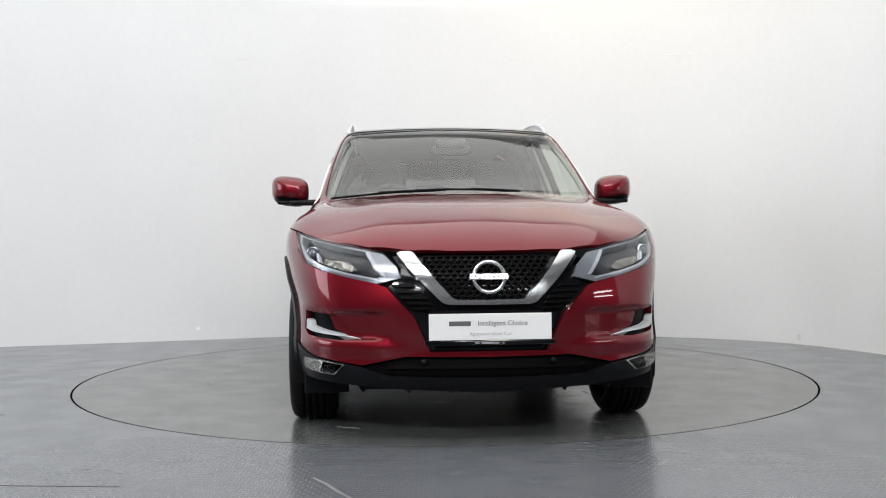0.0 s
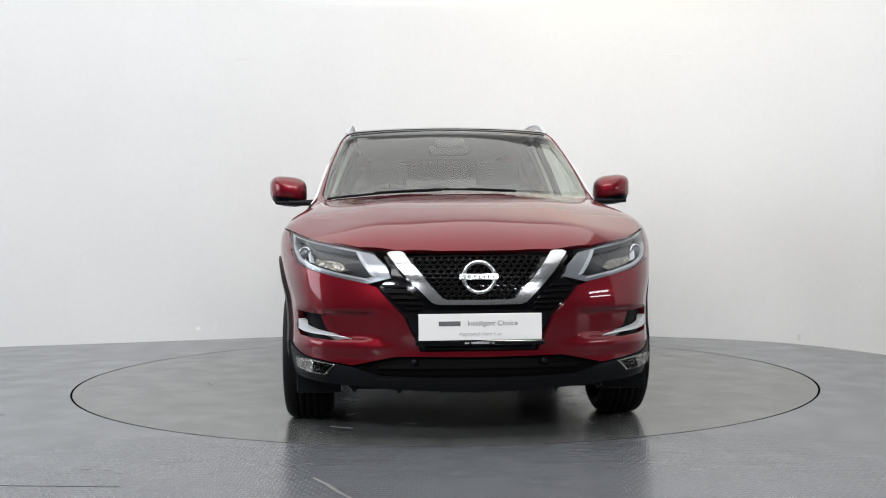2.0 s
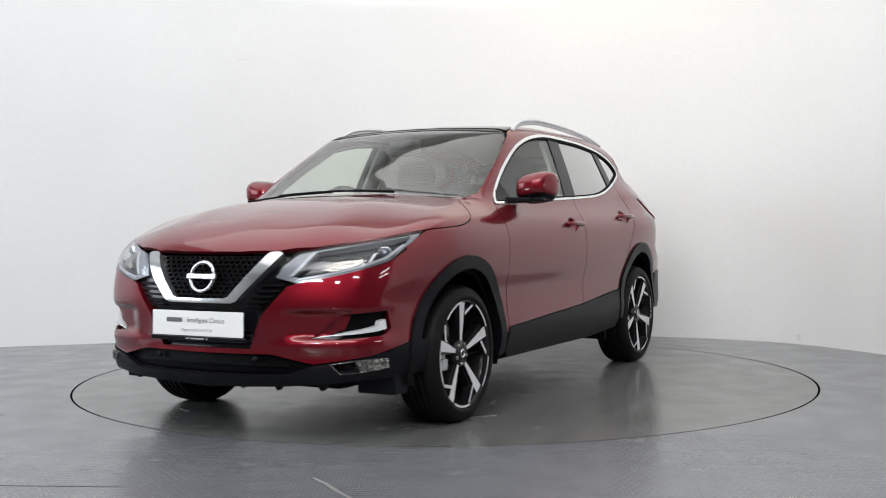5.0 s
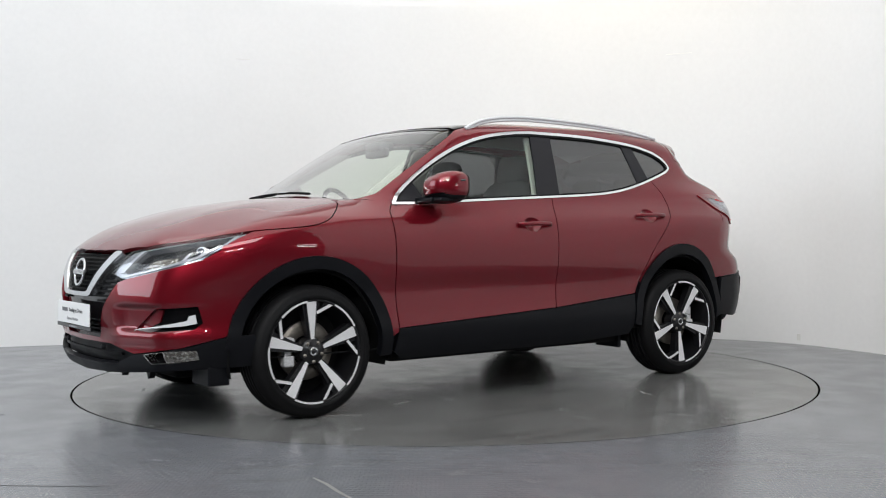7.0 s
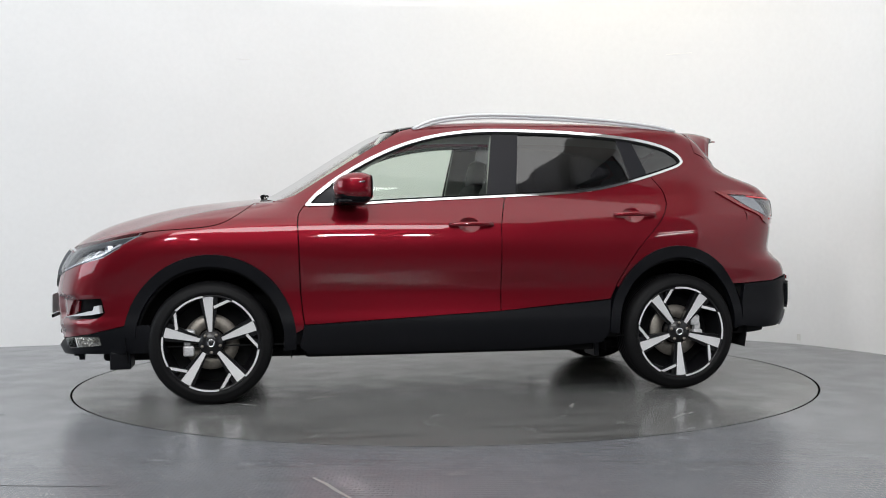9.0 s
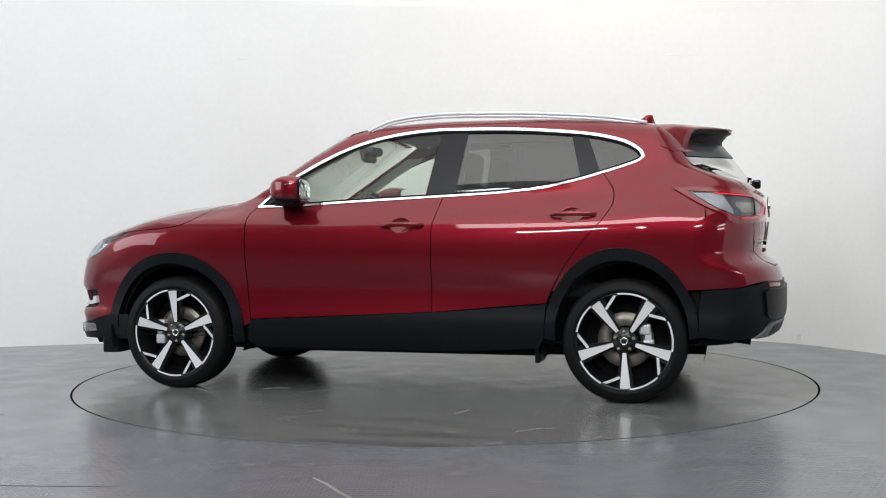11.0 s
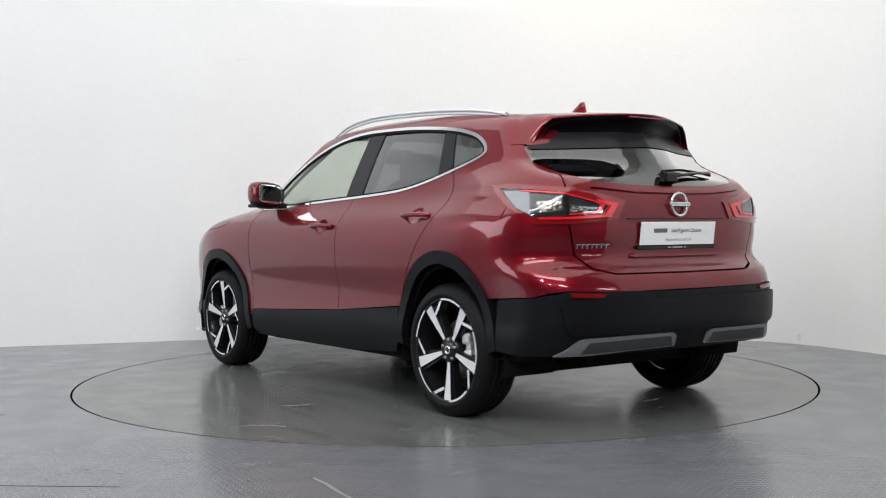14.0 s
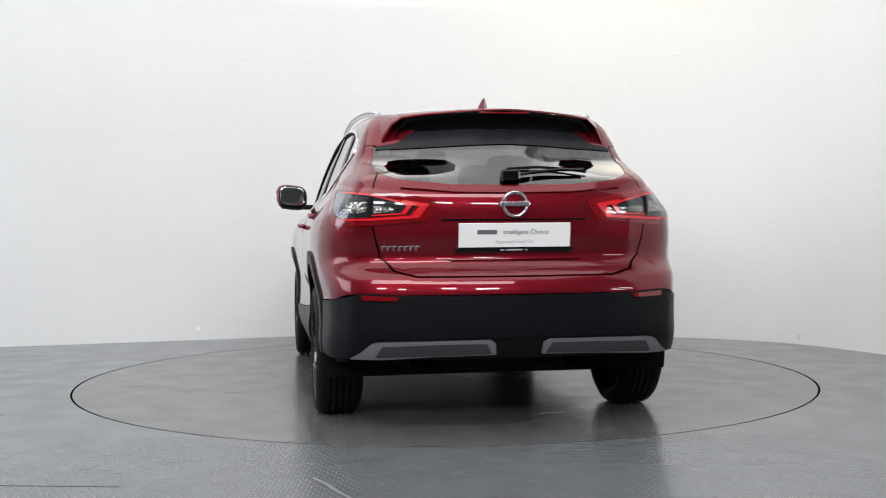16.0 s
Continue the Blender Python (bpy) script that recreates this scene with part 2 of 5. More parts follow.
def floor_material(name, tread):
    """Worn grey painted floor, glossy, with faint scuffs; tread: the raised pattern of the plate before the turntable."""
    m, nodes, links, b = material(name)
    at = nodes.new("ShaderNodeTexCoord")

    def grain(scale, detail, stretch=(1, 1, 1)):
        place, n = nodes.new("ShaderNodeMapping"), nodes.new("ShaderNodeTexNoise")
        place.inputs["Scale"].default_value = stretch
        n.inputs["Scale"].default_value, n.inputs["Detail"].default_value = scale, detail
        links.new(at.outputs["Object"], place.inputs["Vector"])
        links.new(place.outputs["Vector"], n.inputs["Vector"])
        return n.outputs["Fac"]

    def span(value, a, b_, c, d):
        n = nodes.new("ShaderNodeMapRange")
        for key, v in zip(("From Min", "From Max", "To Min", "To Max"), (a, b_, c, d)):
            n.inputs[key].default_value = v
        links.new(value, n.inputs["Value"])
        return n.outputs["Result"]

    def times(a, b_):
        n = nodes.new("ShaderNodeMath")
        n.operation = "MULTIPLY"
        links.new(a, n.inputs[0]), links.new(b_, n.inputs[1])
        return n.outputs["Value"]
    big, mid, fine, streak = grain(0.7, 5), grain(4.5, 7), grain(110, 3), grain(3.0, 6, (0.5, 3.0, 1))
    tone = times(times(span(big, 0.3, 0.7, 0.93, 1.05), span(mid, 0.38, 0.56, 0.93, 1.03)), span(streak, 0.36, 0.50, 0.72 if not tread else 0.97, 1.03))
    mix = nodes.new("ShaderNodeMix")
    mix.data_type, mix.blend_type = "RGBA", "MULTIPLY"
    mix.inputs["Factor"].default_value = 1
    mix.inputs["A"].default_value = (0.132, 0.139, 0.153, 1) if tread else (0.122, 0.124, 0.122, 1)
    links.new(tone, mix.inputs["B"])
    links.new(mix.outputs["Result"], b.inputs["Base Color"])
    links.new(times(span(mid, 0.3, 0.7, 0.26, 0.18), span(fine, 0.3, 0.7, 0.85, 1.15)), b.inputs["Roughness"])
    bump = nodes.new("ShaderNodeBump")
    bump.inputs["Distance"].default_value, bump.inputs["Strength"].default_value = 0.002, 0.05
    links.new(fine, bump.inputs["Height"])
    if tread:
        # short raised bars in staggered rows, within the steel plate in front
        rows, plate, raise_ = nodes.new("ShaderNodeTexBrick"), nodes.new("ShaderNodeSeparateXYZ"), nodes.new("ShaderNodeBump")
        links.new(at.outputs["Object"], rows.inputs["Vector"]), links.new(at.outputs["Object"], plate.inputs["Vector"])
        rows.inputs["Scale"].default_value = 1.0
        rows.inputs["Brick Width"].default_value, rows.inputs["Row Height"].default_value = 0.034, 0.030
        rows.inputs["Mortar Size"].default_value, rows.inputs["Mortar Smooth"].default_value = 0.006, 0.6
        for k, v in (("Color1", 1.0), ("Color2", 0.85), ("Mortar", 0.0)):
            rows.inputs[k].default_value = (v, v, v, 1)
        reach = times(span(plate.outputs["Y"], -1.95, -2.15, 0.0, 1.0), times(span(plate.outputs["X"], -1.75, -1.45, 0.0, 1.0), span(plate.outputs["X"], 1.75, 1.45, 0.0, 1.0)))
        worn = span(mid, 0.35, 0.6, 0.35, 1.0)
        raise_.inputs["Distance"].default_value, raise_.inputs["Strength"].default_value = 0.0022, 0.8
        links.new(times(times(rows.outputs["Color"], reach), worn), raise_.inputs["Height"])
        links.new(bump.outputs["Normal"], raise_.inputs["Normal"])
        bump = raise_
    links.new(bump.outputs["Normal"], b.inputs["Normal"])
    return m


FLOOR = floor_material("worn grey studio floor", True)
DISC = floor_material("worn grey turntable plate", False)
RADIUS, GAP = 2.246, 0.012
GAP_BLACK = surface("black shadow gap", (0.003, 0.003, 0.003), 1.0, shine=0.0)


def ring_sheet(bm, r0, r1, z, n=160, outer=None):
    a = [bm.verts.new((r0 * math.cos(2 * math.pi * i / n), r0 * math.sin(2 * math.pi * i / n), z)) for i in range(n)]
    b = [bm.verts.new(((r1 * math.cos(2 * math.pi * i / n)), r1 * math.sin(2 * math.pi * i / n), z)) for i in range(n)]
    for i in range(n):
        bm.faces.new((a[i], b[i], b[(i + 1) % n], a[(i + 1) % n]))
    return a, b


def make_floor():
    bm = bmesh.new()
    a, b = ring_sheet(bm, RADIUS + GAP, 11.0, 0.0)
    low = [bm.verts.new((v.co.x, v.co.y, -0.06)) for v in a]
    for i in range(len(a)):
        bm.faces.new((low[i], a[i], a[(i + 1) % len(a)], low[(i + 1) % len(a)]))
    bm.faces.new(low)
    part("floor", bm, FLOOR, None, "glossy worn grey painted studio floor", "floor", "structure")
    # flat black ring over the gap: its colour stands in for the shade inside
    bm = bmesh.new()
    ring_sheet(bm, RADIUS + 0.0002, RADIUS + GAP + 0.0005, -0.0008)
    part("gap_shade_ring", bm, GAP_BLACK, None, "flat black ring for the shade in the gap round the turntable", "joint", "structure")
    # the plate that turns
    bm = bmesh.new()
    n = 160
    rows = [[bm.verts.new((r * math.cos(2 * math.pi * i / n), r * math.sin(2 * math.pi * i / n), z)) for i in range(n)]
            for r, z in ((RADIUS, -0.05), (RADIUS, -0.001), (RADIUS - 0.001, 0.0))]
    for p, q in zip(rows, rows[1:]):
        for i in range(n):
            bm.faces.new((p[i], p[(i + 1) % n], q[(i + 1) % n], q[i]))
    bm.faces.new(rows[-1])
    return part("turntable", bm, DISC, None, "round worn grey turntable plate set flush in the floor", "turntable")


turntable = make_floor()
wall_strip("wall_curved", WALL_LINE, 0.0, WALL_TOP, WALL, "curved matt white studio wall")
wall_strip("wall_side", [(3.5, -3.4), (3.5, -8.8)], 0.0, 5.2, DIM_WALL, "plain dim grey side wall")
wall_strip("wall_back", [(3.5, -8.8), (-9.0, -8.8)], 0.0, 5.2, DIM_WALL, "plain dim grey back wall")
wall_strip("wall_end", [(-9.0, -8.8), (-9.0, 0.2)], 0.0, 5.2, WALL, "plain white end wall")
wall_strip("wall_upper", [(x * 1.006, y + 0.035) for x, y in WALL_LINE], WALL_TOP + 0.002, 5.2, WALL, "white wall above the lip of the curved wall")
bm = bmesh.new()
box(bm, (-9.3, -9.1, 5.2), (4.2, 3.6, 5.35))
part("ceiling", bm, CEILING_WHITE, None, "off-white studio ceiling", "ceiling", "structure")



def mark(name, label, z, path, wide, mat, rise=0.002):
    """A thin joint, scratch or speck lying on the floor."""
    bm = bmesh.new()
    pts = [Vector((x, y, z)) for x, y in path]
    rows = []
    for i, p in enumerate(pts):
        d = (pts[min(i + 1, len(pts) - 1)] - pts[max(i - 1, 0)]).normalized()
        s = Vector((-d.y, d.x, 0)) * wide * (0.5 if 0 < i < len(pts) - 1 else 0.3)
        rows.append([bm.verts.new(q) for q in (p + s, p - s, p - s + Vector((0, 0, rise)), p + s + Vector((0, 0, rise)))])
    for a, b in zip(rows, rows[1:]):
        for k in range(4):
            bm.faces.new((a[k], b[k], b[(k + 1) % 4], a[(k + 1) % 4]))
    bm.faces.new(rows[0][::-1]), bm.faces.new(rows[-1])
    return part(name, bm, mat, None, label, "mark", "structure")


SCUFF = surface("pale dried scuff", (0.26, 0.26, 0.25), 0.5, vary=0.25)
for x, y, along, turn in ((0.83, 0.74, 0.10, 20), (1.26, 0.88, 0.14, 150), (-0.45, 1.30, 0.09, 70), (0.2, -1.45, 0.12, 15), (-1.5, -0.3, 0.10, 100), (-0.9, 1.7, 0.16, 40), (1.75, -0.6, 0.08, 60)):
    bm = bmesh.new()
    for k in range(4):
        u, w = along * (k / 3 - 0.5), 0.008 * math.sin(2.1 * k + turn)
        box(bm, (u - 0.02, w - 0.004, 0.0), (u + 0.02, w + 0.003, 0.0011), 0.0, Matrix.Translation((x, y, 0)) @ pose(0, 0, 0, 0, 0, turn))
    part("scuff", bm, SCUFF, turntable, "pale dried scuff on the turntable")
JOINT = surface("dark floor joint", (0.06, 0.06, 0.062), 0.7, vary=0.2)
SCRATCH = surface("pale scratch in the paint", (0.19, 0.19, 0.185), 0.4, vary=0.2)
GRIME = surface("grey grime", (0.745, 0.74, 0.715), 0.8, vary=0.3)
mark("floor_joint", "thin dark joint across the floor", 0.0005, [(-2.6, -2.80), (-1.6, -2.92), (-1.2, -2.95)], 0.006, JOINT, 0.0008)
mark("floor_scratch", "pale scratch in the floor paint", 0.0005, [(-0.50, -2.83), (-0.44, -2.93), (-0.385, -3.05), (-0.33, -3.15)], 0.016, SCRATCH, 0.0006)
for x, y in ((-1.42, -2.66), (-1.27, -2.73), (-0.91, -2.745), (-2.28, -1.36), (0.60, -2.52), (0.68, -3.0)):
    mark("floor_speck", "small dark speck on the floor", 0.0005, [(x, y), (x + 0.008, y + 0.003), (x + 0.016, y + 0.002)], 0.012, JOINT, 0.0012)


def wall_mark(x0, x1, z, tall, mat, label):
    """A fine mark on the curved wall between two places along it."""
    near = sorted(WALL_LINE, key=lambda q: abs(q[0] - (x0 + x1) / 2))[0]
    i = WALL_LINE.index(near)
    a, b = Vector(WALL_LINE[i - 1]), Vector(WALL_LINE[i + 1])
    d = (b - a).normalized()
    n = Vector((d.y, -d.x))
    bm = bmesh.new()
    p0, p1 = Vector(near) - d * (x1 - x0) / 2 + n * 0.004, Vector(near) + d * (x1 - x0) / 2 + n * 0.004
    box(bm, (0, 0, 0), ((p1 - p0).length, 0.006, tall), 0.0, Matrix.Translation((p0.x, p0.y, z)) @ pose(0, 0, 0, 0, 0, math.degrees(math.atan2(d.y, d.x))))
    part("wall_mark", bm, mat, None, label, "mark", "structure")


for x0, x1, z, h in ((-1.72, -1.60, 2.40, 0.004), (1.88, 2.10, 2.38, 0.004), (-2.05, -2.02, 0.085, 0.03), (-1.95, -1.93, 0.09, 0.02), (2.76, 2.79, 0.03, 0.05)):
    wall_mark(x0, x1, z, h, GRIME, "faint grey scuff on the white wall")
# ---- the body's surface, in the car's own space: x forward, y left, z up ----
def curve(xs, ys, soft):
    """A smooth curve through the given stations: it does not overshoot, and is rounded over the length soft."""
    xs, ys = np.array(xs, float), np.array(ys, float)
    h, d = np.diff(xs), np.diff(ys) / np.diff(xs)
    m = np.zeros(len(xs))
    m[0], m[-1] = d[0], d[-1]
    for i in range(1, len(xs) - 1):
        if d[i - 1] * d[i] > 0:
            a, b = 2 * h[i] + h[i - 1], h[i] + 2 * h[i - 1]
            m[i] = (a + b) / (a / d[i - 1] + b / d[i])
    step = 0.002
    grid = np.arange(xs[0] - 0.6, xs[-1] + 0.6, step)
    i = np.clip(np.searchsorted(xs, grid) - 1, 0, len(xs) - 2)
    t = (grid - xs[i]) / h[i]
    tc = np.clip(t, 0, 1)
    v = (ys[i] * (1 + 2 * tc) * (1 - tc) ** 2 + h[i] * m[i] * tc * (1 - tc) ** 2
         + ys[i + 1] * tc ** 2 * (3 - 2 * tc) + h[i] * m[i + 1] * tc ** 2 * (tc - 1))
    v = v + np.where(t < 0, t * h[i] * m[0], 0) + np.where(t > 1, (t - 1) * h[i] * m[-1], 0)
    k = np.arange(-int(3 * soft / step), int(3 * soft / step) + 1) * step
    w = np.exp(-(k / soft) ** 2 / 2)
    v = np.convolve(np.pad(v, len(k) // 2, mode="reflect", reflect_type="odd"), w / w.sum(), "valid")
    return lambda x: np.interp(x, grid, v)


def swell(v, at, width):
    return np.exp(-((v - at) / width) ** 2)


def soft_max(a, b, k):
    h = np.clip(0.5 + 0.5 * (a - b) / k, 0, 1)
    return b + (a - b) * h + k * h * (1 - h)


# half width by height, and how it draws in along the length, low down and at the glass
SECTION = curve([0.10, 0.22, 0.30, 0.42, 0.50, 0.60, 0.72, 0.84, 0.92, 0.98, 1.03, 1.08, 1.20, 1.32, 1.42, 1.50, 1.56, 1.62],
                [0.76, 0.82, 0.862, 0.880, 0.873, 0.874, 0.890, 0.894, 0.886, 0.866, 0.834, 0.800, 0.755, 0.710, 0.668, 0.634, 0.604, 0.56], 0.016)
PLAN = curve([-2.3, -2.1, -1.9, -1.6, -1.3, -0.8, 1.0, 1.4, 1.6, 1.8, 1.95, 2.1, 2.3],
             [-0.16, -0.10, -0.050, -0.012, 0.0, 0.0, 0.0, 0.0, -0.018, -0.056, -0.098, -0.152, -0.26], 0.05)
GLASS_PLAN = curve([-2.2, -1.9, -1.6, -1.3, -0.9, 0.0, 0.6, 1.0], [-0.11, -0.075, -0.045, -0.026, -0.008, 0.0, -0.014, -0.045], 0.06)
# height along the centre line: bonnet, windscreen, roof
TOP = curve([-2.3, -1.95, -1.75, -1.5, -1.2, -0.8, -0.3, 0.05, 0.25, 0.36, 0.50, 0.72, 0.92, 1.03, 1.10, 1.30, 1.60, 1.85, 2.02, 2.10, 2.16, 2.22],
            [1.40, 1.458, 1.490, 1.524, 1.554, 1.574, 1.577, 1.562, 1.539, 1.513, 1.441, 1.306, 1.182, 1.128, 1.121, 1.103, 1.057, 0.994, 0.926, 0.880, 0.832, 0.75], 0.028)
CROWN = curve([-2.0, -1.2, 0.0, 0.4, 0.9, 1.05, 1.3, 1.5, 1.8, 2.1], [0.085, 0.070, 0.070, 0.055, 0.05, 0.08, 0.105, 0.115, 0.165, 0.18], 0.07)
# how far the nose and the tail reach, by height, and how they sweep back to the sides
NOSE = curve([0.05, 0.16, 0.24, 0.32, 0.42, 0.50, 0.60, 0.70, 0.80, 0.86, 0.95, 1.2], [1.90, 2.03, 2.17, 2.205, 2.195, 2.21, 2.215, 2.20, 2.165, 2.13, 2.02, 1.6], 0.014)
SWEEP = curve([0.0, 0.25, 0.40, 0.60, 0.72, 0.80, 0.86, 0.90, 1.0], [0.0, 0.010, 0.035, 0.105, 0.175, 0.265, 0.39, 0.52, 1.0], 0.03)
TAIL = curve([0.10, 0.22, 0.30, 0.38, 0.50, 0.64, 0.72, 0.76, 0.80, 0.92, 1.02, 1.10, 1.13, 1.30, 1.42, 1.60],
             [-1.75, -1.95, -2.06, -2.12, -2.15, -2.15, -2.125, -2.07, -2.045, -2.06, -2.06, -2.045, -2.02, -1.90, -1.80, -1.64], 0.012)
TAIL_SWEEP = curve([0.0, 0.35, 0.55, 0.70, 0.80, 0.86, 0.92, 1.0], [0.0, 0.012, 0.045, 0.10, 0.18, 0.27, 0.42, 0.7], 0.03)

GLASS_SWEEP = curve([0.0, 0.15, 0.3, 0.5, 0.6, 0.7, 0.8], [0.0, 0.035, 0.115, 0.205, 0.25, 0.32, 0.42], 0.05)


def body(x, y, z):
    """Below zero inside the body, above zero outside."""
    x, y, z = np.broadcast_arrays(np.asarray(x, float), np.abs(np.asarray(y, float)), np.asarray(z, float))
    up = np.clip((z - 1.0) / 0.12, 0, 1)
    half = SECTION(z) + PLAN(x) * (1 - 0.35 * up) + GLASS_PLAN(x) * up
    # the shoulder over the rear wheel, and the crease that climbs along the doors
    half = half + 0.016 * swell(x, -1.45, 0.45) * swell(z, 0.98, 0.12) + 0.012 * swell(x, 1.30, 0.42) * swell(z, 0.86, 0.13)
    half = half + 0.05 * swell(x, -1.62, 0.34) * swell(z, 1.12, 0.09)
    half = half - 0.010 * swell(z, 0.60 + 0.03 * x, 0.10) * swell(x, 0.0, 0.85)
    side = (y - half) * 0.95
    # the hollow round each lamp slot, with a step above and below it
    dent = np.clip((y - 0.40) / 0.10, 0, 1) * np.clip((0.86 - y) / 0.05, 0, 1) * np.clip((z - 0.455) / 0.022, 0, 1) * np.clip((0.590 - z) / 0.022, 0, 1)
    lip = 0.016 * swell(z, 0.425, 0.030) * np.clip((y - 0.30) / 0.14, 0, 1)
    front = (x - NOSE(z) + SWEEP(y) + 0.024 * dent * dent * (3 - 2 * dent) - lip) * 0.9
    upper = np.clip((z - 1.15) / 0.14, 0, 1)
    upper = upper * upper * (3 - 2 * upper)
    back = (TAIL(z) + TAIL_SWEEP(y) * (1 - upper) + GLASS_SWEEP(y) * upper - x) * 0.9
    xs = x + 0.14 * y ** 2 * np.clip((x - 0.1) / 0.3, 0, 1) * np.clip((1.10 - x) / 0.1, 0, 1)
    ridge = 0.011 * swell(y, 0.47 - 0.10 * (1.9 - x), 0.16) * (0.5 + 0.5 * np.tanh((x - 1.35) / 0.14))
    top = (z - TOP(xs) + CROWN(x) * y ** 2 - ridge) * 0.85
    v = soft_max(side, front, 0.07)
    v = soft_max(v, back, 0.06)
    v = soft_max(v, top, 0.07)
    return v


def meet(origin, way, far=1.6):
    """Where rays from inside the body leave it."""
    lo, hi = np.zeros(len(origin)), np.full(len(origin), far)
    for _ in range(34):
        mid = 0.5 * (lo + hi)
        q = origin + way * mid[:, None]
        inside = body(q[:, 0], q[:, 1], q[:, 2]) < 0
        lo, hi = np.where(inside, mid, lo), np.where(inside, hi, mid)
    return origin + way * (0.5 * (lo + hi))[:, None]


def outward(q):
    e = 0.004
    g = np.stack([body(q[:, 0] + e, q[:, 1], q[:, 2]) - body(q[:, 0] - e, q[:, 1], q[:, 2]),
                  body(q[:, 0], q[:, 1] + e, q[:, 2]) - body(q[:, 0], q[:, 1] - e, q[:, 2]),
                  body(q[:, 0], q[:, 1], q[:, 2] + e) - body(q[:, 0], q[:, 1], q[:, 2] - e)], 1)
    return g / np.linalg.norm(g, axis=1)[:, None]


def on_side(uv):    # (x, z) to the left flank
    return meet(np.stack([uv[:, 0], 0 * uv[:, 0], uv[:, 1]], 1), np.tile((0.0, 1.0, 0.0), (len(uv), 1)))


def on_top(uv):     # (x, y) seen from above
    return meet(np.stack([uv[:, 0], uv[:, 1], 0 * uv[:, 0] + 0.6], 1), np.tile((0.0, 0.0, 1.0), (len(uv), 1)))


def on_nose(uv):    # (degrees to the left, z) round an upright axis behind the nose
    a = np.radians(uv[:, 0])
    return meet(np.stack([0 * a + 1.0, 0 * a, uv[:, 1]], 1), np.stack([np.cos(a), np.sin(a), 0 * a], 1), 2.0)


def on_tail(uv):    # (degrees to the left, z) round an upright axis before the tail
    a = np.radians(uv[:, 0])
    return meet(np.stack([0 * a - 1.0, 0 * a, uv[:, 1]], 1), np.stack([-np.cos(a), np.sin(a), 0 * a], 1), 2.0)

# ---- the car ----
car = new("car")
tagged(car, "metallic red five-door crossover car with black cladding, parked on the turntable", "car")


def hull_of(q):     # from places on the body to (x, degrees from upright)
    return [(a[0], math.degrees(math.atan2(a[1], a[2] - 0.3))) for a in q]


def on_hull(uv):
    a = np.radians(uv[:, 1])
    return meet(np.stack([uv[:, 0], 0 * a, 0 * a + 0.3], 1), np.stack([0 * a, np.sin(a), np.cos(a)], 1), 1.8)


def on_hull_m(uv):  # the same with the angle given as metres along an arc of 1 m
    return on_hull(np.stack([uv[:, 0], np.degrees(uv[:, 1])], 1))


def side3(pts):
    return on_side(np.array(pts, float))


def hull(pts):      # flank points (x, z) into the hull's plane
    return [(x, radians(a)) for x, a in hull_of(side3(pts))]


WINDOW_TOP = bow([(0.81, 1.073), (0.745, 1.142), (0.616, 1.238), (0.454, 1.332), (0.288, 1.408), (0.121, 1.46), (-0.05, 1.491), (-0.22, 1.506),
                  (-0.388, 1.507), (-0.727, 1.497), (-1.066, 1.467), (-1.235, 1.436), (-1.335, 1.402), (-1.399, 1.358), (-1.42, 1.317)], 4)
WINDOW_LOW = bow([(-1.42, 1.317), (-1.385, 1.289), (-1.309, 1.261), (-1.198, 1.227), (-1.053, 1.187), (-0.877, 1.150), (-0.671, 1.127), (-0.338, 1.110),
                  (-0.01, 1.096), (0.31, 1.081), (0.563, 1.067), (0.81, 1.063)], 4)
SEAM_A = bow([(0.818, 1.063), (0.851, 1.001), (0.849, 0.833), (0.840, 0.587), (0.822, 0.421)], 5)
SEAM_B = [(-0.313, 1.108), (-0.290, 1.03), (-0.271, 0.946), (-0.267, 0.473)]
SEAM_C = bow([(-1.198, 1.227), (-1.252, 1.150), (-1.262, 1.090), (-1.250, 1.045), (-1.202, 0.971), (-1.065, 0.812), (-0.962, 0.652), (-0.905, 0.530)], 5)
BONNET_SEAM = bow([(2.008, 0.862), (1.836, 0.902), (1.635, 0.934), (1.382, 0.953), (1.264, 0.975), (1.176, 1.022), (1.085, 1.088)], 5)
ARCH_F, ARCH_R = (1.324, 0.34, 0.456, 0.468), (-1.303, 0.36, 0.404, 0.468)
INNER_F, INNER_R = (1.326, 0.34, 0.392, 0.405), (-1.306, 0.36, 0.352, 0.402)


CORNER = [(-1.52, 1.40), (-1.58, 1.32), (-1.66, 1.24), (-1.72, 1.17), (-1.74, 1.10), (-1.74, 0.95), (-1.74, 0.80), (-1.74, 0.70), (-1.73, 0.607)]


def tail_of(q):
    return [(math.degrees(math.atan2(a[1], -1.0 - a[0])), a[2]) for a in q]


def cut(line, keep):
    return [q for q in line if keep(q)]


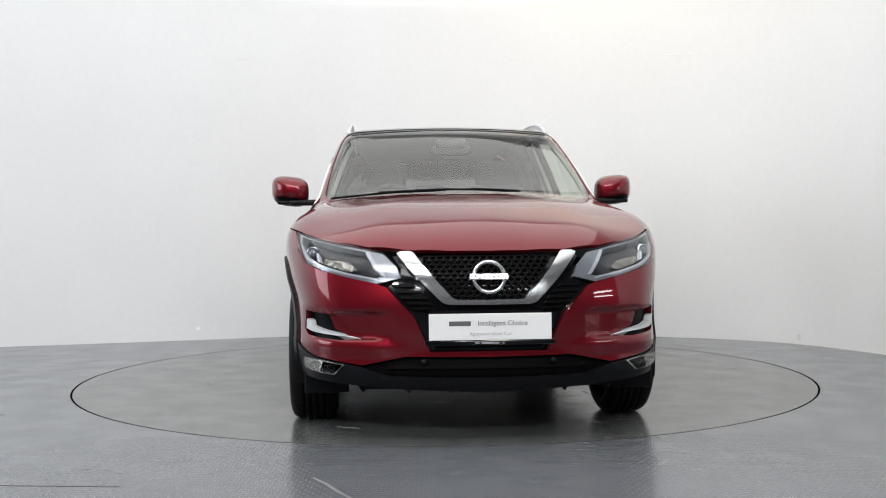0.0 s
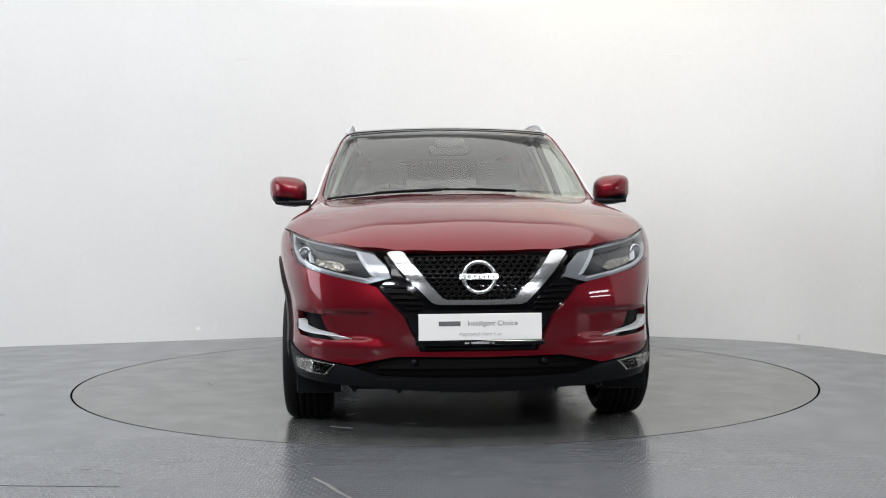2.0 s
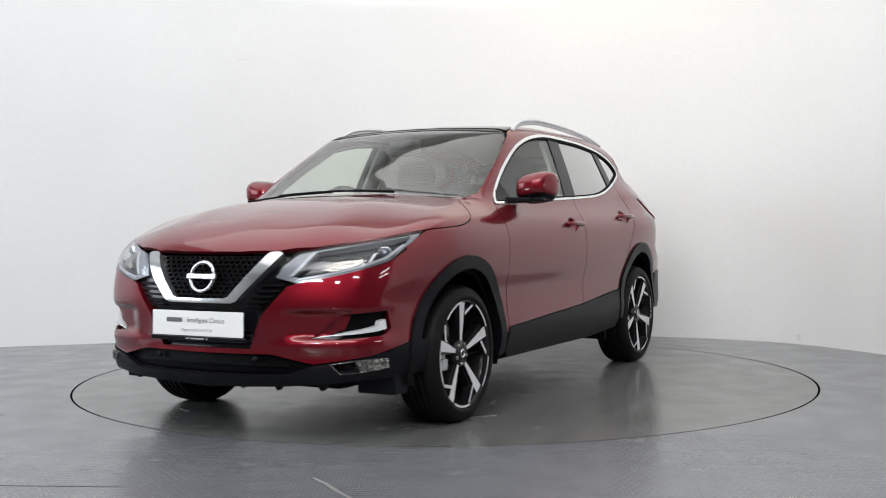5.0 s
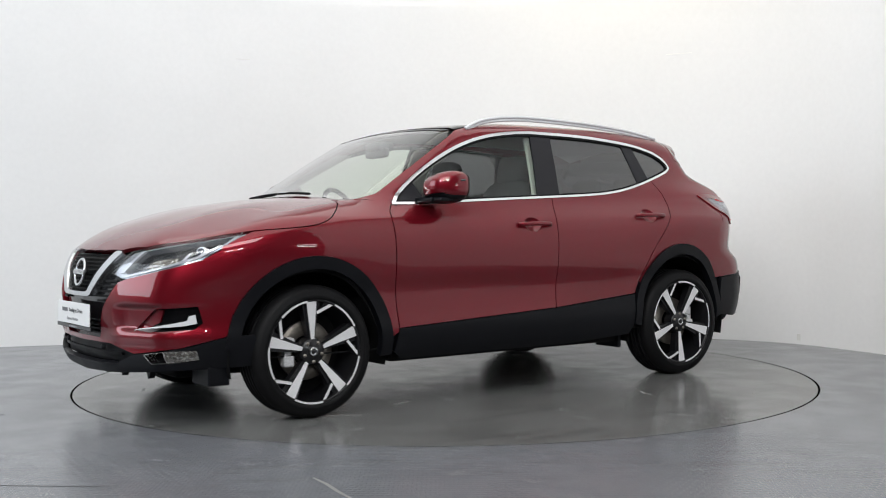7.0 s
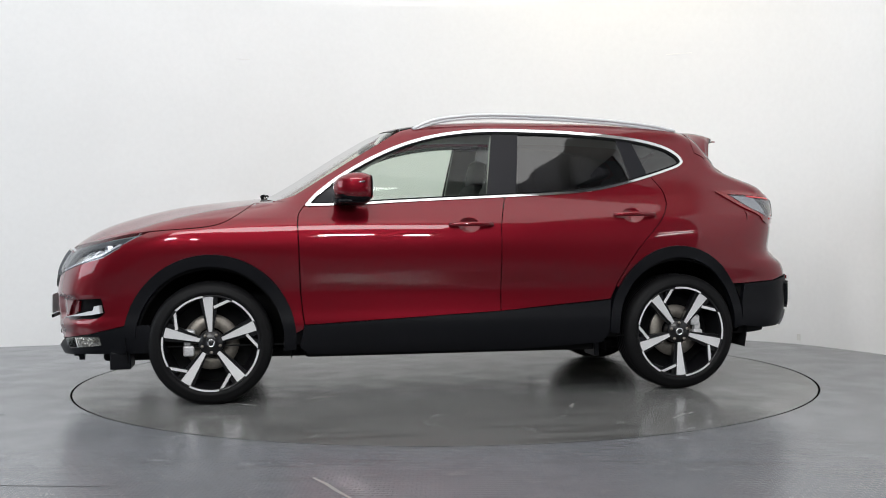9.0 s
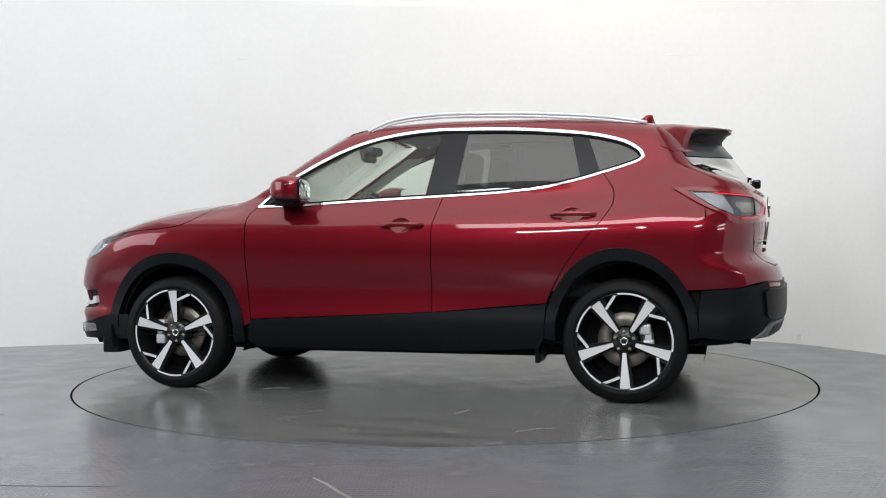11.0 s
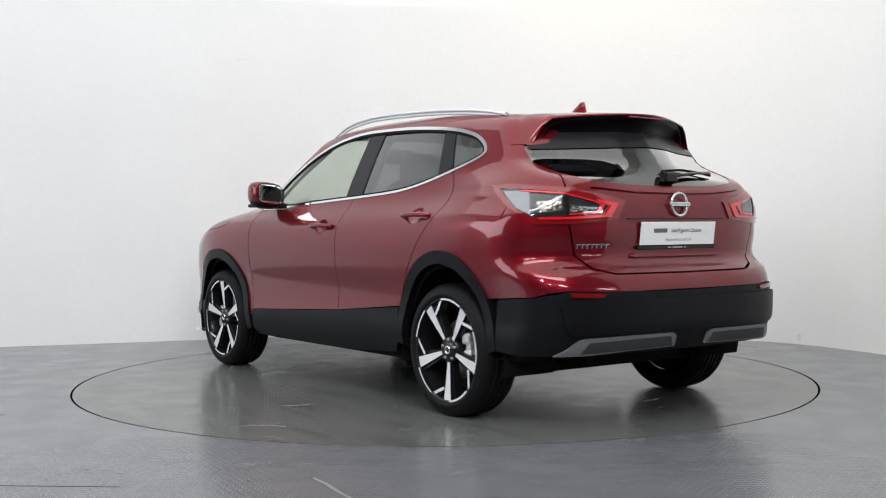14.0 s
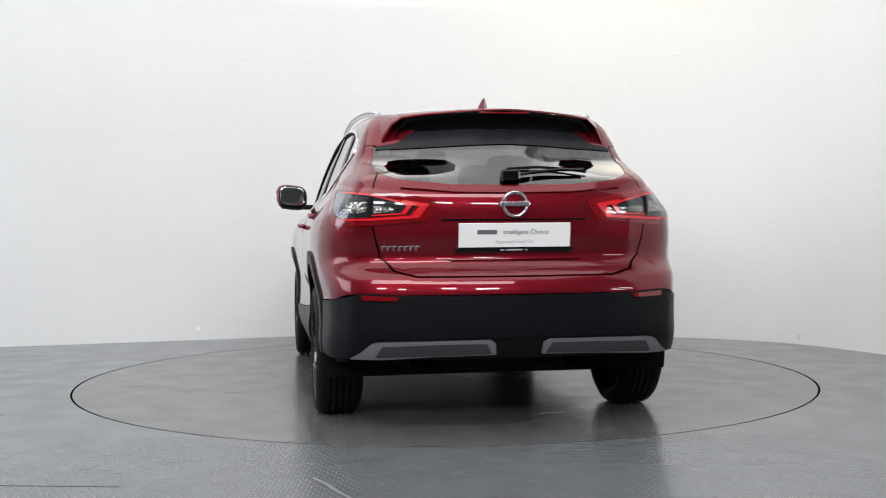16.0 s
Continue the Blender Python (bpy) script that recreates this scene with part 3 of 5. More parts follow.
def body_panels():
    low = WINDOW_LOW
    for mirror in (False, True):
        side = dict(mirror=mirror)
        # doors
        front = SEAM_A + [(0.822, 0.421), (-0.264, 0.475)] + [(x + 0.003, z) for x, z in SEAM_B[::-1]] + cut(low, lambda q: -0.305 < q[0] < 0.80)
        panel("front_door", PAINT, car, on_side, front, [arc(-0.090, 0.954, 0.063, 0.044, 0, 360)[:-1]], step=0.028, **side)
        rear = [(x - 0.002, z) for x, z in SEAM_B] + [(-0.269, 0.475), (-0.90, 0.530)] + SEAM_C[::-1] + cut(low, lambda q: -1.19 < q[0] < -0.325)
        panel("rear_door", PAINT, car, on_side, rear, [arc(-1.045, 1.004, 0.063, 0.044, 0, 360)[:-1]], step=0.028, **side)
        # front wing
        wing = ([(1.08, 1.094), (0.985, 1.096), (0.90, 1.085)] + [(x + 0.006, z) for x, z in SEAM_A] + [(0.828, 0.40)]
                + arc(*ARCH_F[:2], ARCH_F[2] - 0.01, ARCH_F[3] - 0.01, 176, 22) + [(1.752, 0.60), (1.780, 0.72), (1.790, 0.855), (1.72, 0.893), (1.640, 0.928)]
                + [(x, z - 0.005) for x, z in BONNET_SEAM if x < 1.63])
        panel("front_wing", PAINT, car, on_side, wing, step=0.026, **side)
        # the side frame: pillar, roof edge, rear quarter
        edge = [(0.985, 1.094), (0.87, 1.124), (0.72, 1.217), (0.50, 1.352), (0.34, 1.448)]
        frame_ = (hull(edge) + [(0.26, radians(27.0)), (0.0, radians(24)), (-0.6, radians(22)), (-1.2, radians(22)), (-1.50, radians(23.5))]
                  + hull(CORNER)
                  + hull(arc(*ARCH_R[:2], ARCH_R[2] - 0.01, ARCH_R[3] - 0.01, 148, 30))[::1]
                  + hull([(x - 0.006, z) for x, z in SEAM_C[::-1] if z > 0.60]) + hull(cut(low, lambda q: q[0] < -1.205))[::-1] + hull(WINDOW_TOP[::-1])
                  + hull([(0.86, 1.04), (0.90, 1.085)]))
        panel("side_frame", PAINT, car, on_hull_m, frame_, step=0.03, **side)
        # the roof's rear corner, under the end of the spoiler
        panel("roof_corner", PAINT, car, on_hull_m, [(x, radians(a)) for x, a in ((-1.485, 23.0), (-1.50, 31.0), (-1.57, 31.5), (-1.63, 29.0), (-1.66, 25.0), (-1.64, 19.0), (-1.54, 18.0))], step=0.02, lift=0.003, thick=0.01, **side)
        # its corner, round to the tailgate
        corner = (tail_of(side3([(x + 0.004, z) for x, z in CORNER]))[::-1]
                  + [(45.6, 1.395), (43.9, 1.318), (41.2, 1.248), (35.4, 1.203), (34.4, 1.17), (33.7, 1.10), (33.4, 0.95), (32.2, 0.812), (33.4, 0.80), (37.6, 0.72), (37.0, 0.644), (41.5, 0.618)])
        panel("rear_quarter", PAINT, car, on_tail, corner, step=0.026, weigh=0.02, thick=0.006, **side)
    # bonnet
    left = [(a[0], radians(b)) for a, b in zip(BONNET_SEAM, [h[1] for h in hull_of(side3(BONNET_SEAM))])]
    nose = hull_of(on_nose(np.array([(0, 0.840), (8, 0.840), (17.4, 0.843), (26, 0.858), (33.7, 0.878)])))
    nose = [(x, radians(a)) for x, a in nose]
    back = [(1.062, 0.70), (1.045, 0.55), (1.058, 0.3), (1.066, 0.0)]
    half = nose + [q for q in left if q[0] < 1.93] + back
    ring = half + [(x, -a) for x, a in half[::-1][1:-1]]
    panel("bonnet", PAINT, car, on_hull_m, ring, step=0.03, thick=0.02)
    # roof
    half = [(0.265, 0.0), (0.265, 0.2), (0.26, radians(26.6)), (0.0, radians(23.6)), (-0.6, radians(21.6)), (-1.2, radians(21.6)), (-1.50, radians(23.1)), (-1.58, 0.2), (-1.62, 0.0)]
    glass_ = [(max(x, -0.95), a) for x, a in half[:5]] + [(-0.95, radians(21.6)), (-0.95, 0.2), (-0.95, 0.0)]
    panel("glass_roof", GLOSS_BLACK, car, on_hull_m, glass_ + [(x, -a) for x, a in glass_[::-1][1:-1]], step=0.04, label="black panoramic glass roof panel")
    back_ = [(-0.956, 0.0), (-0.956, 0.2), (-0.956, radians(21.6))] + half[5:]
    panel("roof", PAINT, car, on_hull_m, back_ + [(x, -a) for x, a in back_[::-1][1:-1]], step=0.04)
    # windscreen
    edge = hull([(0.965, 1.098), (0.86, 1.132), (0.71, 1.225), (0.49, 1.360), (0.335, 1.453)])
    half = [(1.03, 0.0), (1.028, 0.3), (1.01, 0.55)] + edge + [(0.29, radians(26.2)), (0.293, 0.2), (0.295, 0.0)]
    panel("windscreen", SCREEN_GLASS, car, on_hull_m, half + [(x, -a) for x, a in half[::-1][1:-1]], step=0.04, lift=-0.004, thick=0)
    # front bumper
    half = ([(0, 0.412), (12.0, 0.412), (15.0, 0.56), (20.6, 0.688), (22.8, 0.702), (29.1, 0.728), (35.9, 0.760), (42.0, 0.792), (47.5, 0.860), (47.8, 0.72), (48.6, 0.60), (48.0, 0.52), (47.6, 0.46), (46.9, 0.432)]
            + [(38, 0.385), (25.9, 0.352), (17.0, 0.392), (0, 0.388)])
    slot = [(41.3, 0.578), (31.8, 0.566), (25.8, 0.466), (30.7, 0.458), (40.5, 0.470), (42.2, 0.50)]
    panel("front_bumper", PAINT, car, on_nose, half + [(-a, z) for a, z in half[::-1][1:-1]], [slot, [(-a, z) for a, z in slot]], step=0.026, weigh=0.02, thick=0.03)
    # tail
    gate = [(0, 0.722), (22.4, 0.724), (27.7, 0.748), (31.6, 0.808), (33.0, 0.95), (33.3, 1.10), (34.0, 1.17), (35.0, 1.199), (27.6, 1.161), (15.5, 1.139), (0, 1.136)]
    panel("tailgate", PAINT, car, on_tail, gate + [(-a, z) for a, z in gate[::-1][1:-1]], step=0.028, weigh=0.02, thick=0.02)
    low_ = [(0, 0.640), (25.3, 0.640), (33.8, 0.648), (37.2, 0.640), (37.8, 0.72), (33.6, 0.80), (32.2, 0.808), (28.2, 0.742), (22.6, 0.716), (0, 0.714)]
    panel("rear_bumper_skin", PAINT, car, on_tail, low_ + [(-a, z) for a, z in low_[::-1][1:-1]], step=0.026, weigh=0.02, thick=0.02)
    half = [(0, 1.132), (15.5, 1.135), (27.8, 1.155), (36, 1.198), (42, 1.245), (44.8, 1.318), (46.5, 1.41), (0, 1.42)]
    panel("rear_window", PRIVACY, car, on_tail, half + [(-a, z) for a, z in half[::-1][1:-1]], step=0.03, weigh=0.02, thick=0, lift=-0.003)
    half = [(0, 0.352), (20, 0.354), (36.5, 0.352), (44, 0.345), (50.5, 0.36), (50.2, 0.50), (49.6, 0.60), (42, 0.614), (36.5, 0.632), (33.9, 0.646), (25.3, 0.638), (0, 0.634)]
    panel("rear_bumper", CLADDING, car, on_tail, half + [(-a, z) for a, z in half[::-1][1:-1]], step=0.028, weigh=0.02, thick=0.03, lift=0.008)
    # lip under the nose
    half = [(0, 0.236), (20.3, 0.255), (36, 0.28), (50, 0.285), (57, 0.29), (54.0, 0.40), (53, 0.436), (46.9, 0.428), (38, 0.381), (25.9, 0.345), (20, 0.300), (10, 0.292), (0, 0.290)]
    panel("bumper_lip", CLADDING, car, on_nose, half + [(-a, z) for a, z in half[::-1][1:-1]], step=0.026, weigh=0.02, thick=0.03, lift=0.006)


def glass_panels():
    for mirror in (False, True):
        top, low = WINDOW_TOP, WINDOW_LOW
        front = [q for q in top if q[0] > -0.30] + [(-0.30, 1.505), (-0.255, 1.108)] + [q for q in low if q[0] > -0.25]
        panel("front_door_glass", GLASS, car, on_side, front, step=0.04, thick=0, lift=-0.008, mirror=mirror)
        rear = [q for q in top if -1.09 < q[0] < -0.40] + [(-1.09, 1.46), (-1.14, 1.215)] + [q for q in low if -1.13 < q[0] < -0.35] + [(-0.35, 1.11), (-0.40, 1.507)]
        panel("rear_door_glass", PRIVACY, car, on_side, rear, step=0.04, thick=0, lift=-0.008, mirror=mirror)
        fixed = [(-1.09, 1.46)] + [q for q in top if q[0] < -1.10] + [q for q in low if q[0] < -1.15] + [(-1.15, 1.216)]
        panel("quarter_glass", PRIVACY, car, on_side, fixed, step=0.04, thick=0, lift=-0.008, mirror=mirror)
        pillar = [(-0.272, 1.500), (-0.428, 1.502), (-0.378, 1.118), (-0.206, 1.108)]
        panel("centre_pillar", PILLAR, car, on_side, pillar, step=0.04, lift=-0.003, mirror=mirror)
        pillar = [(-1.015, 1.465), (-1.105, 1.453), (-1.185, 1.232), (-1.078, 1.205)]
        panel("rear_pillar", PILLAR, car, on_side, pillar, step=0.04, lift=-0.003, mirror=mirror)


def cladding_panels():
    for mirror in (False, True):
        sill = [(0.85, 0.30), (0.80, 0.258), (-0.40, 0.258), (-0.86, 0.285), (-0.895, 0.34), (-0.905, 0.524), (-0.267, 0.470), (0.825, 0.417)]
        panel("sill_cladding", CLADDING, car, on_side, sill, step=0.03, lift=0.006, thick=0.03, mirror=mirror)
        for name, o, i, a0, a1, b0, b1 in (("front_arch", ARCH_F, INNER_F, 4, 186, 188, 3), ("rear_arch", ARCH_R, INNER_R, -2, 180, 182, -4)):
            ring = arc(*o, a0, a1) + arc(*i, b0, b1)
            panel(name, CLADDING, car, on_side, ring, step=0.026, lift=0.012, thick=0.045, mirror=mirror)


body_panels()
glass_panels()
cladding_panels()


def inner_shell():
    """The dark inner skin, wheel housings and underside that close the body."""
    for mirror in (False, True):
        ring = [(-1.90, 0.30), (1.80, 0.30), (1.78, 0.84), (1.55, 0.90), (0.80, 1.03), (-1.2, 1.05), (-1.45, 1.16), (-1.90, 1.08)]
        panel("inner_skin", DARK, car, on_side, ring, [arc(1.323, 0.30, 0.40, 0.42, 4, 176) + [(0.95, 0.31), (1.70, 0.31)], arc(-1.323, 0.30, 0.39, 0.44, 4, 176) + [(-1.70, 0.31), (-0.95, 0.31)]],
              step=0.05, lift=-0.035, thick=0, mirror=mirror)
    for name, mapping, low, top in (("inner_nose", on_nose, 0.25, 0.82), ("inner_tail", on_tail, 0.37, 1.10)):
        half = [(0, low), (50, low), (50, top - 0.06), (0, top)]
        panel(name, DARK, car, mapping, half + [(-a, z) for a, z in half[::-1][1:-1]], step=0.06, weigh=0.02, lift=-0.05, thick=0)
    bm = bmesh.new()
    box(bm, (-1.62, -0.56, 0.215), (1.92, 0.56, 0.27), 0.02)
    box(bm, (-0.85, -0.78, 0.232), (0.82, 0.78, 0.28), 0.02)
    box(bm, (-1.80, -0.30, 0.26), (-1.45, 0.30, 0.34), 0.02)
    part("underside", bm, DARK, car)
    for x, r in ((1.325, 0.445), (-1.31, 0.435)):
        for s in (1, -1):
            bm = bmesh.new()
            rows = [[bm.verts.new((x + r * math.cos(a), s * y, 0.34 + r * math.sin(a))) for a in np.linspace(-0.25, math.pi + 0.25, 24)] for y in (0.84, 0.52)]
            for i in range(23):
                bm.faces.new((rows[0][i], rows[0][i + 1], rows[1][i + 1], rows[1][i])).smooth = True
            bm.faces.new(rows[1])
            part("wheel_housing", bm, DARK, car)


inner_shell()




# ---- nose: grille, lamps, plate ----
def both(half):
    """A ring from its left half, which starts and ends on the centre line."""
    return half + [(-a, z) for a, z in half[::-1] if abs(a) > 1e-6]


def nose_at(deg, z, lift=0.0):
    q = on_nose(np.array([(deg, z)], float))
    return Vector(q[0] + outward(q)[0] * lift)


def tail_at(deg, z, lift=0.0):
    q = on_tail(np.array([(deg, z)], float))
    return Vector(q[0] + outward(q)[0] * lift)


def text_mesh(name, body_text, size):
    data = bpy.data.curves.new(name, "FONT")
    data.body, data.size, data.align_x, data.align_y, data.extrude = body_text, size, "CENTER", "CENTER", 0.0005
    ob = bpy.data.objects.new(name, data)
    scene.collection.objects.link(ob)
    me = bpy.data.meshes.new_from_object(ob)
    bpy.data.objects.remove(ob)
    return me


def number_plate(name, m, label):
    """A show plate: the sheet, its print, and the small line below."""
    bm = bmesh.new()
    box(bm, (-0.261, -0.056, 0.0), (0.261, 0.056, 0.006), 0.002)
    plate = part(name, bm, PLATE_WHITE, car, label)
    plate.matrix_basis = m
    word = part("lettering", text_mesh("lettering", "Intelligent Choice", 0.030), PLATE_INK, plate)
    word.matrix_basis = pose(0.052, 0.014, 0.0068)
    bm = bmesh.new()
    box(bm, (-0.176, 0.004, 0.0062), (-0.084, 0.024, 0.0068))
    part("maker_mark", bm, PLATE_INK, plate)
    word = part("lettering", text_mesh("lettering", "Approved Used Car", 0.022), PLATE_GREY, plate)
    word.matrix_basis = pose(0.0, -0.030, 0.0068)
    bm = bmesh.new()
    box(bm, (-0.275, -0.078, -0.010), (0.275, -0.058, 0.002), 0.003)
    part("plate_holder", bm, GLOSS_BLACK, plate)
    bm = bmesh.new()
    for x in (-0.062, -0.052, 0.0, 0.055):
        w = 0.038 if x == 0.0 else 0.004
        box(bm, (x - w, -0.072, 0.0022), (x + w, -0.065, 0.0028))
    part("small_print", bm, PLATE_GREY, plate)
    return plate


PLATE_GREY = surface("pale grey print", (0.33, 0.33, 0.34), 0.5)
NOSE_TURN = Matrix(((0, 0, 1, 0), (1, 0, 0, 0), (0, 1, 0, 0), (0, 0, 0, 1)))      # x to the left, y up, z forward
TAIL_TURN = Matrix(((0, 0, -1, 0), (-1, 0, 0, 0), (0, 1, 0, 0), (0, 0, 0, 1)))


def emblem(name, m, r):
    """A plain bright ring with a bar across it."""
    bm = bmesh.new()
    n, k = 48, 8
    rows = [[bm.verts.new(((r + r * 0.13 * math.cos(2 * math.pi * j / k)) * math.cos(2 * math.pi * i / n), (r + r * 0.13 * math.cos(2 * math.pi * j / k)) * math.sin(2 * math.pi * i / n),
                           0.006 + 0.006 * math.sin(2 * math.pi * j / k))) for j in range(k)] for i in range(n)]
    for i in range(n):
        for j in range(k):
            bm.faces.new((rows[i][j], rows[(i + 1) % n][j], rows[(i + 1) % n][(j + 1) % k], rows[i][(j + 1) % k])).smooth = True
    ring = part(name, bm, BRIGHT, car, "round chrome badge with a bar across")
    ring.matrix_basis = m
    bm = bmesh.new()
    box(bm, (-r * 1.26, -r * 0.20, 0.002), (r * 1.26, r * 0.20, 0.016), 0.004)
    part("badge_bar", bm, BRIGHT, ring)
    bm = bmesh.new()
    for i in range(-3, 4):
        box(bm, (i * r * 0.30 - r * 0.05, -r * 0.10, 0.0161), (i * r * 0.30 + r * 0.05, r * 0.10, 0.0166))
    part("badge_relief", bm, SKID, ring)
    return ring


def grille():
    whole = both([(0, 0.835), (17.5, 0.838), (20.5, 0.835), (18.2, 0.775), (18.2, 0.735), (20.6, 0.692), (15.0, 0.56), (12.0, 0.412), (0, 0.410)])
    panel("grille_surround", GLOSS_BLACK, car, on_nose, whole, step=0.035, weigh=0.02, lift=-0.028, thick=0.0, label="gloss black grille surround")
    # honeycomb in the V, and slats beside it
    cells, uv = bmesh.new(), []
    row, z = 0, 0.640
    while z < 0.832:
        wide = 7.0 + (z - 0.632) * 43.0
        for i in range(-14, 15):
            a = (i + 0.5 * (row % 2)) * 1.55
            if abs(a) < wide - 0.4:
                hexa = [(math.cos(radians(60 * k)), math.sin(radians(60 * k))) for k in range(6)]
                uv += [(a + 0.86 * u, z + 0.0115 * v) for u, v in hexa] + [(a + 0.66 * u, z + 0.0086 * v) for u, v in hexa]
        z += 0.0195
        row += 1
    q = on_nose(np.array(uv))
    q = q - outward(q) * 0.008
    for c in range(0, len(q), 12):
        vs, vi = [cells.verts.new(p) for p in q[c:c + 6]], [cells.verts.new(p) for p in q[c + 6:c + 12]]
        vd = [cells.verts.new((p[0] - 0.02, p[1], p[2])) for p in q[c + 6:c + 12]]
        for k in range(6):
            j = (k + 1) % 6
            cells.faces.new((vs[k], vs[j], vi[j], vi[k]))
            cells.faces.new((vi[k], vi[j], vd[j], vd[k]))
    part("grille_mesh", cells, MESH_BLACK, car, "black honeycomb grille mesh")
    half_v = [(0, 0.612), (8.2, 0.613), (9.5, 0.622), (19.3, 0.824), (18.6, 0.832), (16.6, 0.832), (15.8, 0.826), (7.4, 0.640), (6.4, 0.633), (0, 0.632)]
    panel("chrome_v", BRIGHT, car, on_nose, both(half_v), step=0.02, weigh=0.02, lift=0.014, thick=0.04, label="chrome V-shaped grille bar")
    for s in (False, True):
        for z, a0, a1 in ((0.640, 12.0, 17.6), (0.665, 13.4, 18.8), (0.690, 14.7, 19.6), (0.590, 11.0, 15.0), (0.615, 11.2, 16.3)):
            bar = [(a0, z), (a1, z + 0.002), (a1 + 0.3, z + 0.012), (a0 + 0.5, z + 0.010)]
            panel("grille_slat", MESH_BLACK, car, on_nose, bar, step=0.03, weigh=0.02, lift=-0.010, thick=0.015, mirror=s)
    for z in (0.425, 0.445, 0.465):
        bar = both([(0, z), (11.0, z), (11.2, z + 0.010), (0, z + 0.010)])
        panel("intake_slat", MESH_BLACK, car, on_nose, bar, step=0.04, weigh=0.02, lift=-0.012, thick=0.015)
    low = both([(0, 0.388), (17, 0.392), (26, 0.352), (24, 0.315), (18, 0.292), (0, 0.288)])
    panel("lower_intake", MESH_BLACK, car, on_nose, low, step=0.04, weigh=0.02, lift=-0.03, thick=0.0)
    panel("lower_slat", MESH_BLACK, car, on_nose, both([(0, 0.338), (21, 0.338), (20.6, 0.352), (0, 0.352)]), step=0.04, weigh=0.02, lift=-0.016, thick=0.015)
    for a in (13.2, -13.2):
        p = nose_at(a, 0.370, -0.014)
        ob = part("parking_sensor", lathe([(0.0, 0.016), (0.009, 0.016), (0.013, 0.012), (0.014, 0.0)], 20), CLADDING, car)
        ob.matrix_basis = Matrix.Translation(p) @ pose(0, 0, 0, 0, 0, -90 + a * 0.6)
    number_plate("front_plate", Matrix.Translation((2.236, 0.0, 0.521)) @ pose(0, 0, 0, 0, -1.5, 0) @ NOSE_TURN, "white show plate with grey print")
    emblem("front_badge", Matrix.Translation((2.196, 0.0, 0.728)) @ pose(0, 0, 0, 0, -12, 0) @ NOSE_TURN, 0.066)
    for a in (-27, -17, -8, 8, 17, 27):
        bm = bmesh.new()
        p = nose_at(a, 0.226, -0.035)
        tri = [(0, -0.03, 0.012), (0, 0.03, 0.012), (0.0, 0.004, -0.028), (0, -0.004, -0.028)]
        f = [bm.verts.new(p + Vector(q)) for q in tri]
        g = [bm.verts.new(p + Vector((q[0] - 0.03, q[1], q[2]))) for q in tri]
        bm.faces.new(f), bm.faces.new(g[::-1])
        for k in range(4):
            bm.faces.new((f[k], g[k], g[(k + 1) % 4], f[(k + 1) % 4]))
        part("chin_fin", bm, CLADDING, car)


MESH_BLACK = surface("satin black grille plastic", (0.0022, 0.0022, 0.0027), 0.42, shine=0.07)


